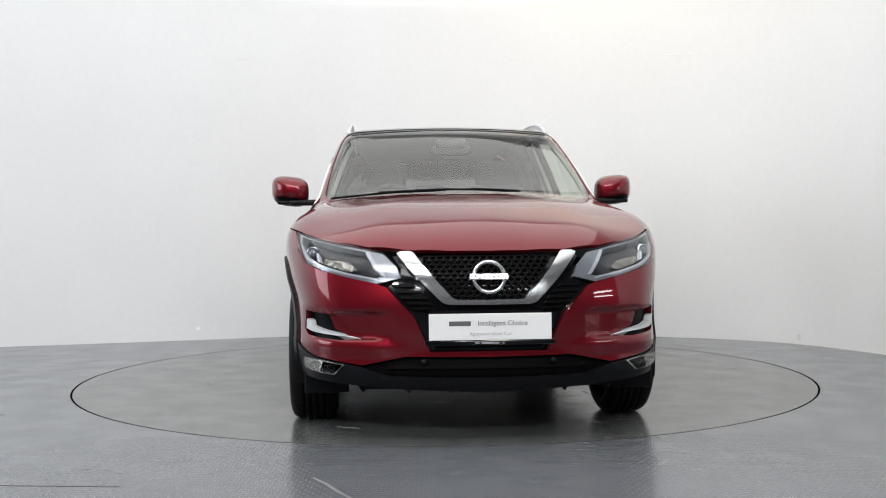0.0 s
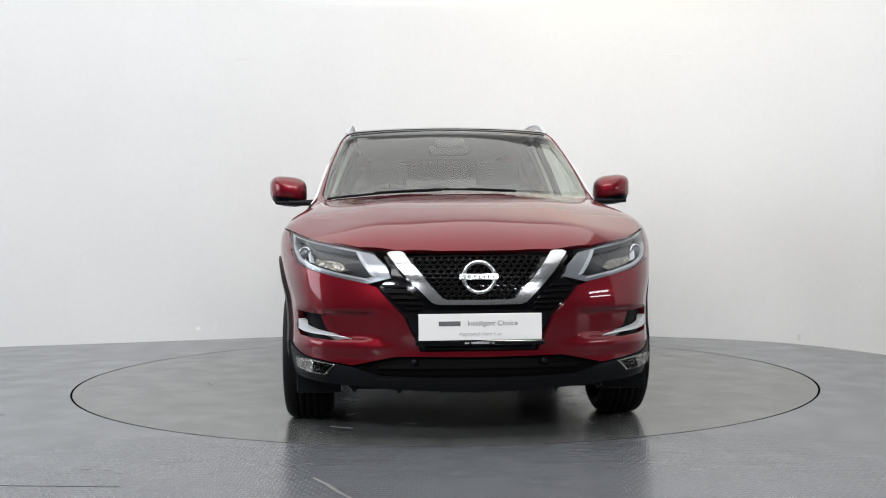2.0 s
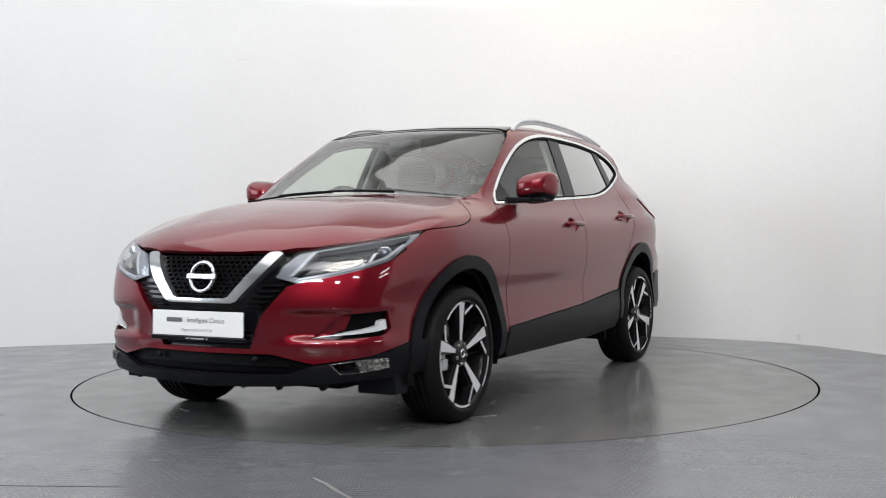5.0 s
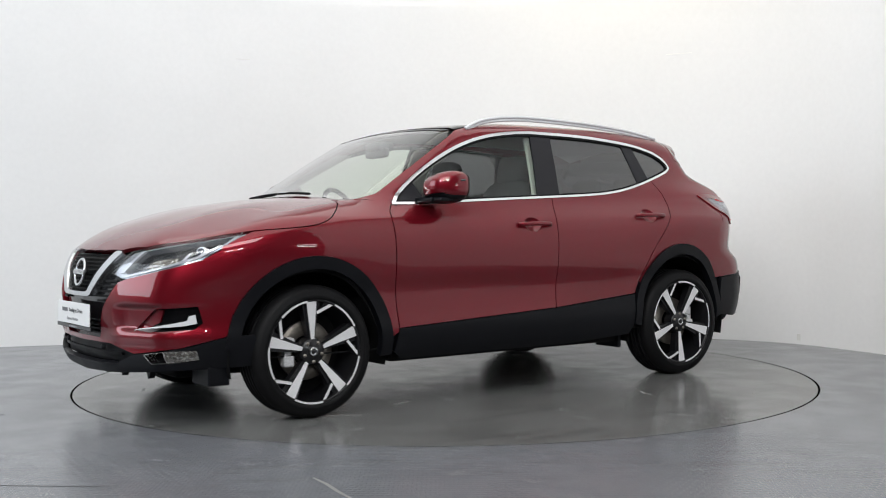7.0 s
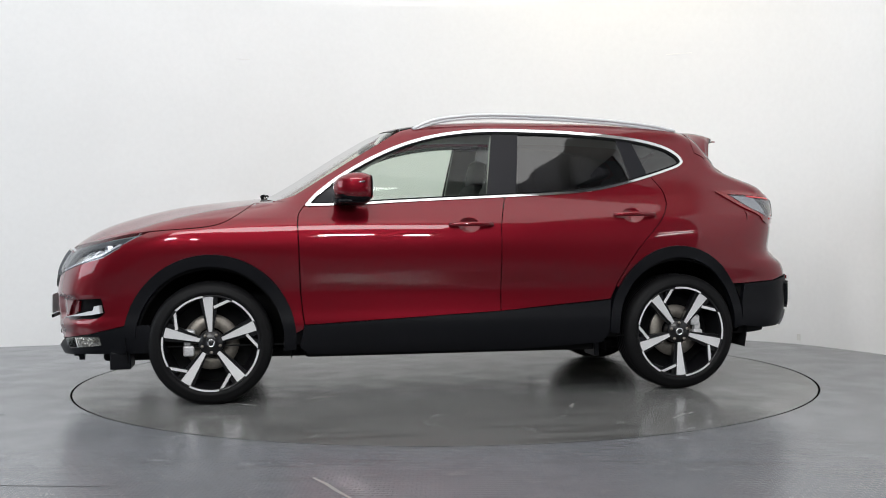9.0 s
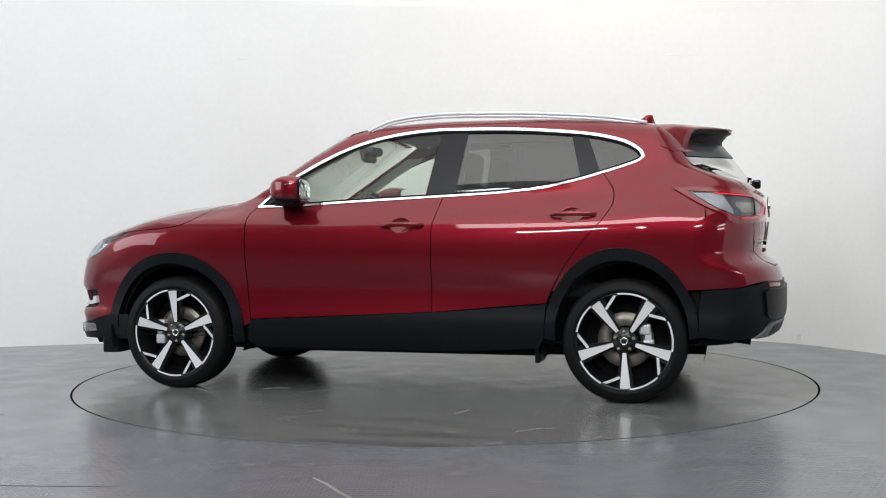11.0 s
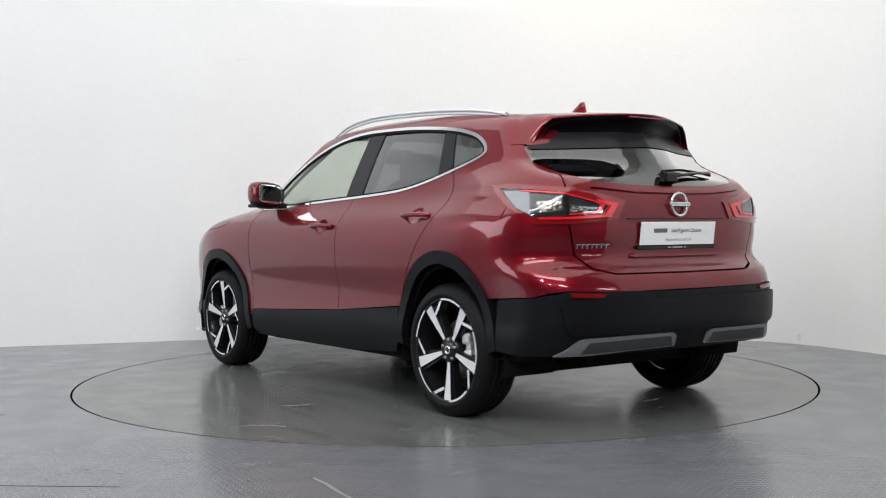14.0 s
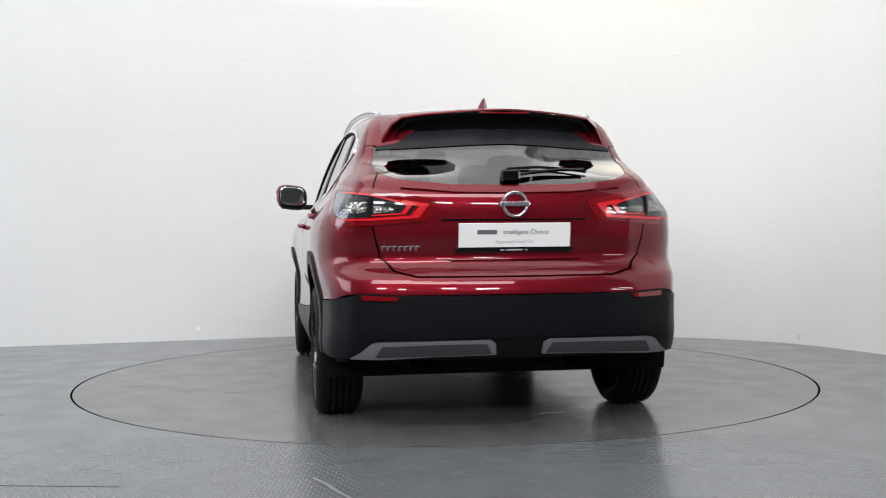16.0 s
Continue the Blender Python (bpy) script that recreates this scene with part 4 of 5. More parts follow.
def headlight(mirror):
    s = -1 if mirror else 1
    outline = [(17.9, 0.731), (19.2, 0.782), (22.5, 0.836), (31.2, 0.871), (41.4, 0.898), (51.5, 0.927), (50.2, 0.905), (46.8, 0.866), (42.0, 0.796), (35.9, 0.763), (29.1, 0.731), (22.8, 0.705)]
    inner = [(21.9, 0.735), (24.2, 0.790), (26.6, 0.846), (40.0, 0.890), (48.6, 0.913), (46.4, 0.876), (43.4, 0.822), (40.8, 0.800), (35.5, 0.774), (29.0, 0.744), (25.0, 0.724)]
    opt = dict(weigh=0.02, mirror=mirror, step=0.025)
    lamp = panel("headlight", LAMP_DARK, car, on_nose, outline, lift=-0.045, thick=0.0, label="clear headlamp with a bright chevron light guide", **opt)
    panel("light_guide", GUIDE, lamp, on_nose, outline, [inner], lift=-0.014, thick=0.03, label="grey bezel with a bright chevron", **opt)
    panel("light_chevron", CHEVRON, lamp, on_nose, [(20.9, 0.733), (23.3, 0.790), (25.6, 0.840), (26.6, 0.844), (24.3, 0.790), (22.0, 0.738)], lift=-0.006, thick=0.012, **opt)
    panel("light_strip", CHEVRON, lamp, on_nose, [(22.4, 0.716), (29.1, 0.740), (35.9, 0.772), (41.6, 0.806), (46.2, 0.868), (45.6, 0.872), (41.0, 0.816), (35.5, 0.781), (29.0, 0.749), (23.0, 0.727)], lift=-0.008, thick=0.012, **opt)
    # reflector block with its cells, the projector and the divider between them
    block = [(27.6, 0.768), (30.0, 0.806), (36.2, 0.822), (36.8, 0.800), (33.5, 0.782), (29.6, 0.762)]
    panel("reflector", REFLECTOR, lamp, on_nose, block, lift=-0.030, thick=0.02, **opt)
    panel("divider", WHITE_LENS, lamp, on_nose, [(37.4, 0.800), (38.8, 0.842), (39.6, 0.845), (38.2, 0.802)], lift=-0.024, thick=0.02, **opt)
    p = nose_at(41.8, 0.848, -0.042)
    p.y *= s
    aim = Matrix.Translation(p) @ pose(0, 0, 0, 0, 0, s * (-90 + 24) if s > 0 else -90 - 24)
    eye_ = part("projector", lathe([(0.0, 0.026), (0.010, 0.025), (0.018, 0.020), (0.023, 0.012), (0.025, 0.0)], 28), PROJECTOR, lamp)
    eye_.matrix_basis = aim
    ring = part("projector_ring", lathe([(0.025, 0.012), (0.027, 0.016), (0.031, 0.014), (0.033, 0.0), (0.034, -0.01)], 28), CHROME, lamp)
    ring.matrix_basis = aim
    panel("lens", LENS, lamp, on_nose, outline, lift=0.003, thick=0.008, **opt)
    # the dark slot in the bumper, its light bar, and the fog lamp under it
    slot = [(41.3, 0.580), (31.8, 0.568), (25.8, 0.466), (30.7, 0.456), (40.5, 0.468), (42.4, 0.50)]
    hole = panel("lamp_slot", MESH_BLACK, car, on_nose, slot, lift=-0.030, thick=0.0, **opt)
    panel("inner_blade", PAINT, hole, on_nose, [(25.8, 0.470), (31.6, 0.562), (33.6, 0.560), (32.4, 0.500), (29.2, 0.476)], lift=-0.016, thick=0.012, **opt)
    bar = [(26.0, 0.463), (33.0, 0.478), (38.6, 0.488), (41.0, 0.498), (40.7, 0.540), (39.4, 0.534), (39.0, 0.512), (35.5, 0.497), (28.0, 0.472)]
    panel("light_bar", WHITE_LENS, hole, on_nose, bar, lift=0.004, thick=0.03, label="white daytime light bar", **opt)
    fog = [(29.2, 0.352), (35.5, 0.370), (41.0, 0.372), (41.3, 0.330), (37.0, 0.318), (31.4, 0.310)]
    lamp2 = panel("fog_lamp", REFLECTOR, car, on_nose, fog, lift=0.010, thick=0.01, label="clear fog lamp with bright reflector", **opt)
    panel("indicator", WHITE_LENS, lamp2, on_nose, [(29.6, 0.350), (34.2, 0.364), (35.0, 0.318), (31.6, 0.313)], lift=0.014, thick=0.01, **opt)
    panel("lens", LENS, lamp2, on_nose, fog, lift=0.018, thick=0.008, **opt)


CHEVRON = surface("pale clear light guide", (0.42, 0.43, 0.45), 0.18, 0.2, coat=0.5)
LAMP_DARK = surface("dark lamp housing", (0.022, 0.023, 0.026), 0.22, 0.3, coat=0.3)


def reflector_material():
    m, nodes, links, b = material("faceted bright reflector")
    at, cells, ramp = nodes.new("ShaderNodeTexCoord"), nodes.new("ShaderNodeTexVoronoi"), nodes.new("ShaderNodeValToRGB")
    cells.inputs["Scale"].default_value = 75
    links.new(at.outputs["Object"], cells.inputs["Vector"])
    links.new(cells.outputs["Distance"], ramp.inputs["Fac"])
    ramp.color_ramp.elements[0].color, ramp.color_ramp.elements[1].color = (0.9, 0.88, 0.80, 1), (0.22, 0.20, 0.17, 1)
    ramp.color_ramp.elements[1].position = 0.6
    links.new(ramp.outputs["Color"], b.inputs["Base Color"])
    b.inputs["Metallic"].default_value, b.inputs["Roughness"].default_value = 0.9, 0.18
    bump = nodes.new("ShaderNodeBump")
    bump.inputs["Strength"].default_value, bump.inputs["Distance"].default_value = 0.8, 0.004
    links.new(cells.outputs["Distance"], bump.inputs["Height"])
    links.new(bump.outputs["Normal"], b.inputs["Normal"])
    return m


REFLECTOR = reflector_material()
grille()
headlight(False)
headlight(True)


# ---- tail: lamps, badge, plate, spoiler ----
def tail_lamp(mirror):
    outline = bow([(53.4, 1.137), (47.0, 1.143), (40.5, 1.132), (33.8, 1.118), (24.0, 1.085), (18.2, 1.060)], 3) + [(20.6, 0.974), (27.0, 0.962), (33.7, 0.951), (41.9, 0.950), (43.6, 0.972)] + bow([(44.2, 0.990), (47.8, 1.040), (53.4, 1.137)], 3)[:-1]
    inner = [(50.2, 1.122), (42.0, 1.113), (33.8, 1.093), (27.0, 1.062), (23.4, 1.040), (25.0, 1.000), (33.7, 0.990), (41.4, 0.984), (45.4, 1.024)]
    opt = dict(weigh=0.02, mirror=mirror, step=0.022)
    lamp = panel("tail_lamp", SMOKE_LENS, car, on_tail, outline, lift=0.002, thick=0.0, label="red and smoky clear wrap-round tail lamp", **opt)
    panel("red_band", RED_LENS, lamp, on_tail, outline, [inner], lift=0.008, thick=0.012, label="red lens band", **opt)
    panel("light_guide", RED_GLOW, lamp, on_tail, [(26.6, 1.050), (22.8, 1.036), (24.6, 0.996), (34, 0.984), (40.0, 0.984), (40.0, 0.974), (33.7, 0.974), (23.0, 0.984), (20.6, 1.046), (26.5, 1.066)], lift=0.013, thick=0.006, **opt)
    panel("light_guide", RED_GLOW, lamp, on_tail, [(44.0, 1.103), (33.8, 1.086), (27.4, 1.055), (25.6, 1.040), (26.8, 1.008), (33.7, 1.000), (33.7, 0.994), (25.8, 1.002), (24.4, 1.041), (27.2, 1.061), (33.8, 1.092), (44.0, 1.110)], lift=0.010, thick=0.006, **opt)
    panel("clear_lens", GUIDE, lamp, on_tail, [(49.0, 1.110), (42.0, 1.104), (41.8, 0.994), (45.2, 1.030)], lift=0.006, thick=0.003, **opt)
    panel("lamp_divider", DARK, lamp, on_tail, [(33.9, 1.086), (33.3, 1.084), (33.3, 0.990), (33.9, 0.990)], lift=0.012, thick=0.004, **opt)
    panel("reversing_lamp", REFLECTOR, lamp, on_tail, [(40.6, 1.058), (34.6, 1.060), (34.6, 1.012), (39.4, 1.010)], lift=0.004, thick=0.002, **opt)
    panel("indicator", REFLECTOR, lamp, on_tail, [(33.0, 1.040), (29.0, 1.034), (28.6, 1.014), (33.0, 1.008)], lift=0.004, thick=0.002, **opt)
    panel("lens", LENS, lamp, on_tail, inner, lift=0.0085, thick=0.0, **opt)
    reflex = [(33.6, 0.640), (25.8, 0.632), (26.6, 0.614), (33.4, 0.618)]
    panel("reflector_strip", RED_LENS, car, on_tail, reflex, lift=0.016, thick=0.008, label="red rear reflector", **opt)
    plate_ = bow([(37.2, 0.356), (34.4, 0.385), (31.8, 0.425), (29.5, 0.434)], 3) + [(18, 0.440), (6.8, 0.440), (5.6, 0.425), (5.4, 0.374), (20, 0.370), (30, 0.358)]
    skid = panel("skid_plate", SKID, car, on_tail, plate_, lift=0.020, thick=0.02, label="satin grey skid plate", **opt)
    panel("skid_inset", DASH, skid, on_tail, [(29.6, 0.416), (18, 0.424), (7.6, 0.424), (6.4, 0.380), (20, 0.376), (31.5, 0.368)], lift=0.024, thick=0.003, **opt)


def tail():
    tail_lamp(False)
    tail_lamp(True)
    emblem("rear_badge", Matrix.Translation((-2.066, 0.0, 1.045)) @ pose(0, 0, 0, 0, 3, 0) @ TAIL_TURN, 0.055)
    number_plate("rear_plate", Matrix.Translation((-2.062, 0.0, 0.905)) @ pose(0, 0, 0, 0, -7, 0) @ TAIL_TURN, "white show plate with grey print")
    # crease over the plate, and the plate's light bar
    panel("tailgate_lip", PAINT, car, on_tail, both([(0, 1.110), (15, 1.112), (27, 1.126), (27.5, 1.120), (15, 1.100), (0, 1.096)]), step=0.025, weigh=0.02, lift=0.010, thick=0.012)
    panel("plate_lamp_bar", GLOSS_BLACK, car, on_tail, both([(0, 0.979), (18, 0.979), (18, 0.972), (0, 0.972)]), step=0.03, weigh=0.02, lift=0.004, thick=0.004)
    panel("handle_strip", PAINT, car, on_tail, both([(0, 0.812), (16, 0.812), (17, 0.798), (15.5, 0.790), (0, 0.790)]), step=0.03, weigh=0.02, lift=0.014, thick=0.016)
    # the model's name as plain bright bars
    for i in range(7):
        a = 31.4 - i * 1.25
        for p in ([(a, 0.838), (a - 0.22, 0.838), (a - 0.22, 0.860), (a, 0.860)], [(a - 0.22, 0.854), (a - 0.95, 0.854), (a - 0.95, 0.860), (a - 0.22, 0.860)]):
            panel("badge_bar", BRIGHT, car, on_tail, p, step=0.03, weigh=0.02, lift=0.004, thick=0.003)
    # spoiler: painted top, black underside, brake light
    ys = np.linspace(-0.56, 0.56, 25)
    topm, low = bmesh.new(), bmesh.new()
    rows, rows2 = [], []
    for y in ys:
        k = abs(y) / 0.60
        end_x, end_z = -1.870 + 0.31 * (math.sqrt(k * k + 0.03) - 0.173), 1.500 - 0.034 * k ** 2 - 0.02 * k ** 8
        x0 = -1.48
        z0 = float(on_top(np.array([[x0, y]]))[0, 2]) + 0.001
        # towards its ends the blade sinks into the body
        sink = min(1.0, max(0.0, (k - 0.82) / 0.11))
        sink = sink * sink * (3 - 2 * sink)
        xs_ = [x0 + (end_x - x0) * t for t in np.linspace(0, 1, 7)]
        skin = on_top(np.array([(x, y) for x in xs_]))[:, 2] + 0.003
        blade = [z0 + (end_z - z0) * t + 0.010 * math.sin(math.pi * t) for t in np.linspace(0, 1, 7)]
        line = [b + (f - b) * sink for b, f in zip(blade, skin)]
        end_z = line[-1]
        rows.append([topm.verts.new((x, y, z)) for x, z in zip(xs_, line)] + [topm.verts.new((end_x + 0.003, y, end_z - 0.006))])
        under = [(end_x + 0.003, end_z - 0.006), (end_x + 0.006, end_z - 0.022), (end_x + 0.03, end_z - 0.034), (end_x + 0.06, end_z - 0.070), (end_x + 0.065, 1.355), (end_x + 0.030, 1.322 + 0.016 * (1 - k)), (end_x + 0.06, 1.315)]
        rows2.append([low.verts.new((x, y * (0.965 - 0.07 * k ** 4), z)) for i, (x, z) in enumerate(under)])
    for bm, rr in ((topm, rows), (low, rows2)):
        for p, q in zip(rr, rr[1:]):
            for a in range(len(p) - 1):
                bm.faces.new((p[a], q[a], q[a + 1], p[a + 1])).smooth = True
        if bm is low:
            bm.faces.new(rr[0]), bm.faces.new(rr[-1][::-1])
    spoiler = part("spoiler", topm, PAINT, car, "red roof spoiler with a gloss black underside")
    part("spoiler_underside", low, MESH_BLACK, spoiler)
    bm = bmesh.new()
    box(bm, (-1.8665, -0.12, 1.479), (-1.845, 0.12, 1.487), 0.002)
    part("brake_light", bm, RED_LENS, spoiler)
    panel("window_band", PILLAR, car, on_tail, both([(0, 1.415), (44, 1.405), (43, 1.32), (0, 1.335)]), step=0.03, weigh=0.02, lift=0.002, thick=0.003)
    # wiper
    bm = bmesh.new()
    pts = [tail_at(a, z, 0.022) for a, z in ((0.5, 1.166), (-6, 1.180), (-14, 1.190), (-21, 1.192))]
    tube(bm, pts, 0.008, 8, 1.6)
    wiper = part("rear_wiper", bm, GLOSS_BLACK, car)
    bm = bmesh.new()
    pts = [tail_at(a, z, 0.010) for a, z in ((1, 1.205), (-8, 1.214), (-16, 1.206), (-22, 1.190))]
    tube(bm, pts, 0.007, 6, 0.8)
    part("wiper_blade", bm, DARK, wiper)
    bm = bmesh.new()
    p = tail_at(0.5, 1.168, 0.012)
    box(bm, (-0.028, -0.05, -0.022), (0.022, 0.04, 0.030), 0.012, Matrix.Translation(p))
    part("wiper_housing", bm, GLOSS_BLACK, wiper)
    # aerial
    bm = bmesh.new()
    rows = []
    for t in np.linspace(0, 1, 9):
        z = 1.538 + 0.070 * t
        x0, x1, w = -1.255 - 0.115 * t ** 0.8, -1.425 + 0.020 * t, 0.034 * (1 - t) ** 0.8 + 0.003
        rows.append([bm.verts.new((x0 + (x1 - x0) * u, s * w * math.sin(math.pi * min(1, u * 1.15 + 0.02)) if 0 < u < 1 else 0, z)) for u, s in ((0, 1), (0.25, 1), (0.6, 1), (0.85, 1), (1, 1), (0.85, -1), (0.6, -1), (0.25, -1))])
    for p, q in zip(rows, rows[1:]):
        for k in range(8):
            bm.faces.new((p[k], p[(k + 1) % 8], q[(k + 1) % 8], q[k])).smooth = True
    bm.faces.new(rows[-1])
    part("aerial_fin", bm, PAINT, car, "red shark-fin aerial")
    # silencer and tow bar shadows under the bumper
    bm = bmesh.new()
    tube(bm, [(-1.70, 0.50, 0.32), (-1.88, 0.50, 0.325), (-1.97, 0.50, 0.315)], 0.026, 12)
    part("tail_pipe", bm, DARK, car)
    bm = bmesh.new()
    box(bm, (-1.93, -0.45, 0.325), (-1.55, 0.45, 0.372), 0.015)
    part("rear_undertray", bm, DARK, car)


tail()
panel("bumper_face", CLADDING, car, on_tail, both([(0, 0.602), (30, 0.603), (34.0, 0.605), (35.6, 0.590), (34.6, 0.470), (32.5, 0.448), (0, 0.452)]), step=0.028, weigh=0.02, lift=0.024, thick=0.02)


# ---- flanks: trim, handles, mirrors, rails ----
def inset(line, d):
    """The line moved to its right by d."""
    out = []
    for i, p in enumerate(line):
        a, b = line[max(i - 1, 0)], line[min(i + 1, len(line) - 1)]
        dx, dz = b[0] - a[0], b[1] - a[1]
        k = math.hypot(dx, dz) or 1
        out.append((p[0] + dz / k * d, p[1] - dx / k * d))
    return out


def flank(mirror):
    s = -1 if mirror else 1
    opt = dict(mirror=mirror)
    # bright trim round the side windows, and the dark seals inside it
    for line, w in ((WINDOW_TOP, 0.017), (WINDOW_LOW, 0.013)):
        panel("window_trim", CHROME, car, on_side, line + inset(line, -w)[::-1], step=0.03, lift=0.005, thick=0.012, label="bright chrome window trim", **opt)
        panel("window_seal", DARK, car, on_side, inset(line, -w)[:] + inset(line, -w - 0.010)[::-1], step=0.03, lift=0.001, thick=0.008, **opt)
    panel("mirror_sail", PILLAR, car, on_side, [(0.79, 1.078), (0.745, 1.136), (0.66, 1.205), (0.585, 1.085)], step=0.04, lift=0.0, thick=0.008, **opt)
    # door handles
    for x, z in ((-0.098, 0.958), (-1.053, 1.008)):
        def hollow(uv, x=x, z=z):
            q = on_side(uv)
            r = np.hypot((uv[:, 0] - x - 0.008) / 0.062, (uv[:, 1] - z + 0.004) / 0.043)
            return q - np.array((0, 1, 0)) * (0.030 * np.clip(1 - r ** 2, 0, 1))[:, None]
        cup = panel("handle_cup", PAINT, car, hollow, arc(x + 0.008, z - 0.004, 0.063, 0.044, 0, 360)[:-1], step=0.009, lift=0.0, thick=0.0, free=True, **opt)
        y0 = float(on_side(np.array([[x, z]]))[0, 1])
        pts = bow([(x + 0.118, y0 + 0.004, z - 0.002), (x + 0.095, y0 + 0.028, z), (x, y0 + 0.036, z + 0.002), (x - 0.095, y0 + 0.028, z), (x - 0.122, y0 + 0.004, z - 0.002)], 4)
        bm = bmesh.new()
        tube(bm, [(a, s * b, c) for a, b, c in pts], 0.0125, 10, 0.75)
        part("door_handle", bm, PAINT, cup)
    # mirror
    bm = bmesh.new()
    bmesh.ops.create_uvsphere(bm, u_segments=32, v_segments=20, radius=1)
    for v in bm.verts:
        c = v.co
        u = Vector([math.copysign(abs(k) ** 0.62, k) for k in c])
        x = 0.556 + 0.108 * u.x
        taper = 1.0 - 0.34 * max(0, u.x) ** 1.5
        y = 0.930 + 0.104 * u.y - 0.035 * max(0.0, u.x) * (1 if u.y > 0 else 0.2)
        z = 1.157 + 0.081 * u.z * taper + 0.010 * u.y
        v.co = Vector((max(x, 0.468), s * y, z))
    for f in bm.faces:
        f.smooth = True
    if mirror:
        bmesh.ops.reverse_faces(bm, faces=bm.faces[:])
    mir = part("door_mirror", bm, PAINT, car, "red door mirror with a black foot")
    bm = bmesh.new()
    bmesh.ops.create_uvsphere(bm, u_segments=28, v_segments=16, radius=1)
    for v in bm.verts:
        u = Vector([math.copysign(abs(k) ** 0.55, k) for k in v.co])
        v.co = Vector((0.4655 + 0.004 * u.x, s * (0.928 + 0.088 * u.y), 1.160 + 0.066 * u.z + 0.008 * u.y))
    part("mirror_rim", bm, GLOSS_BLACK, mir)
    bm = bmesh.new()
    bmesh.ops.create_uvsphere(bm, u_segments=28, v_segments=16, radius=1)
    for v in bm.verts:
        u = Vector([math.copysign(abs(k) ** 0.5, k) for k in v.co])
        v.co = Vector((0.460 + 0.003 * u.x, s * (0.928 + 0.080 * u.y), 1.160 + 0.058 * u.z + 0.008 * u.y))
    part("mirror_glass", bm, MIRROR, mir)
    bm = bmesh.new()
    bmesh.ops.create_uvsphere(bm, u_segments=32, v_segments=20, radius=1)
    for v in bm.verts:
        u = Vector([math.copysign(abs(k) ** 0.62, k) for k in v.co])
        v.co = Vector((max(0.556 + 0.104 * u.x, 0.4675), s * (0.930 + 0.100 * u.y - 0.034 * max(0.0, u.x) * (1 if u.y > 0 else 0.2)), min(1.113 + 0.012 * u.y, 1.152 + 0.083 * u.z * (1 - 0.3 * max(0, u.x) ** 1.5) + 0.010 * u.y)))
    for f in bm.faces:
        f.smooth = True
    part("mirror_underside", bm, CLADDING, mir)
    bm = bmesh.new()
    box(bm, (0.53, 0.765, 1.072), (0.655, 0.93, 1.104), 0.012)
    box(bm, (0.50, 0.86, 1.078), (0.64, 1.0, 1.100), 0.010)
    foot = part("mirror_foot", bm, CLADDING, mir)
    if mirror:
        foot.matrix_basis = Matrix.Diagonal((1, -1, 1, 1))
    bm = bmesh.new()
    pts = bow([(0.652, 0.90, 1.163), (0.640, 0.955, 1.166), (0.600, 1.012, 1.176), (0.54, 1.040, 1.186), (0.50, 1.047, 1.190)], 3)
    tube(bm, [(a + 0.006, s * (b - 0.014), c) for a, b, c in pts], 0.0055, 6, 0.9)
    part("indicator_strip", bm, SMOKE_LENS, mir)
    # roof rail
    bm = bmesh.new()
    pts = bow([(0.185, 0.592, 1.495), (0.12, 0.585, 1.528), (0.03, 0.578, 1.556), (-0.12, 0.572, 1.576), (-0.324, 0.568, 1.584), (-0.735, 0.560, 1.573), (-1.084, 0.550, 1.550), (-1.30, 0.540, 1.524), (-1.42, 0.536, 1.500)], 5)
    tube(bm, [(a, s * (b + 0.012), c + 0.012) for a, b, c in pts], 0.010, 10, 1.2)
    rail = part("roof_rail", bm, SILVER, car, "satin silver roof rail")
    bm = bmesh.new()
    low = [(a, s * (b + 0.012), c - 0.004) for a, b, c in pts]
    tube(bm, low, 0.009, 8, 0.6)
    part("rail_foot", bm, SILVER, rail)
    # flaps before the wheels
    for x, long_ in ((1.80, 0.055), (-0.845, 0.014)):
        bm = bmesh.new()
        box(bm, (x - long_, 0.60, 0.195), (x + long_, 0.80, 0.29), 0.008)
        flap = part("air_flap", bm, CLADDING, car)
        if mirror:
            flap.matrix_basis = Matrix.Diagonal((1, -1, 1, 1))


flank(False)
flank(True)


def cowl():
    half = [(1.066, 0.0), (1.058, 0.3), (1.045, 0.55), (1.06, 0.70), (1.0, 0.72), (1.012, 0.55), (1.03, 0.3), (1.034, 0.0)]
    panel("cowl", CLADDING, car, on_hull_m, both_x(half), step=0.04, lift=-0.008, thick=0)
    edge = [(0.33, 0.0), (0.328, 0.2), (0.325, radians(25.6)), (0.29, radians(26.2)), (0.293, 0.2), (0.295, 0.0)]
    panel("screen_border", PILLAR, car, on_hull_m, both_x(edge), step=0.04, lift=-0.001, thick=0)
    # two wipers parked low along the cowl, both swinging the same way
    for a0, reach in ((-0.10, 0.40), (0.36, 0.30)):
        line = [on_hull_m(np.array([(1.030 - 0.012 * t, a0 - reach * t)]))[0] for t in (0.0, 0.35, 0.7, 1.0)]
        bm = bmesh.new()
        tube(bm, [Vector(p) + Vector((0.010, 0, 0.012)) for p in line], 0.007, 8, 1.6)
        wiper = part("wiper", bm, DARK, car)
        line = [on_hull_m(np.array([(1.016 - 0.02 * t, a0 - 0.06 - (reach + 0.16) * t)]))[0] for t in (0.0, 0.5, 1.0)]
        bm = bmesh.new()
        tube(bm, [Vector(p) + Vector((0.004, 0, 0.007)) for p in line], 0.006, 6, 0.7)
        part("wiper_blade", bm, DARK, wiper)


def both_x(half):
    return half + [(x, -a) for x, a in half[::-1] if abs(a) > 1e-6]


cowl()


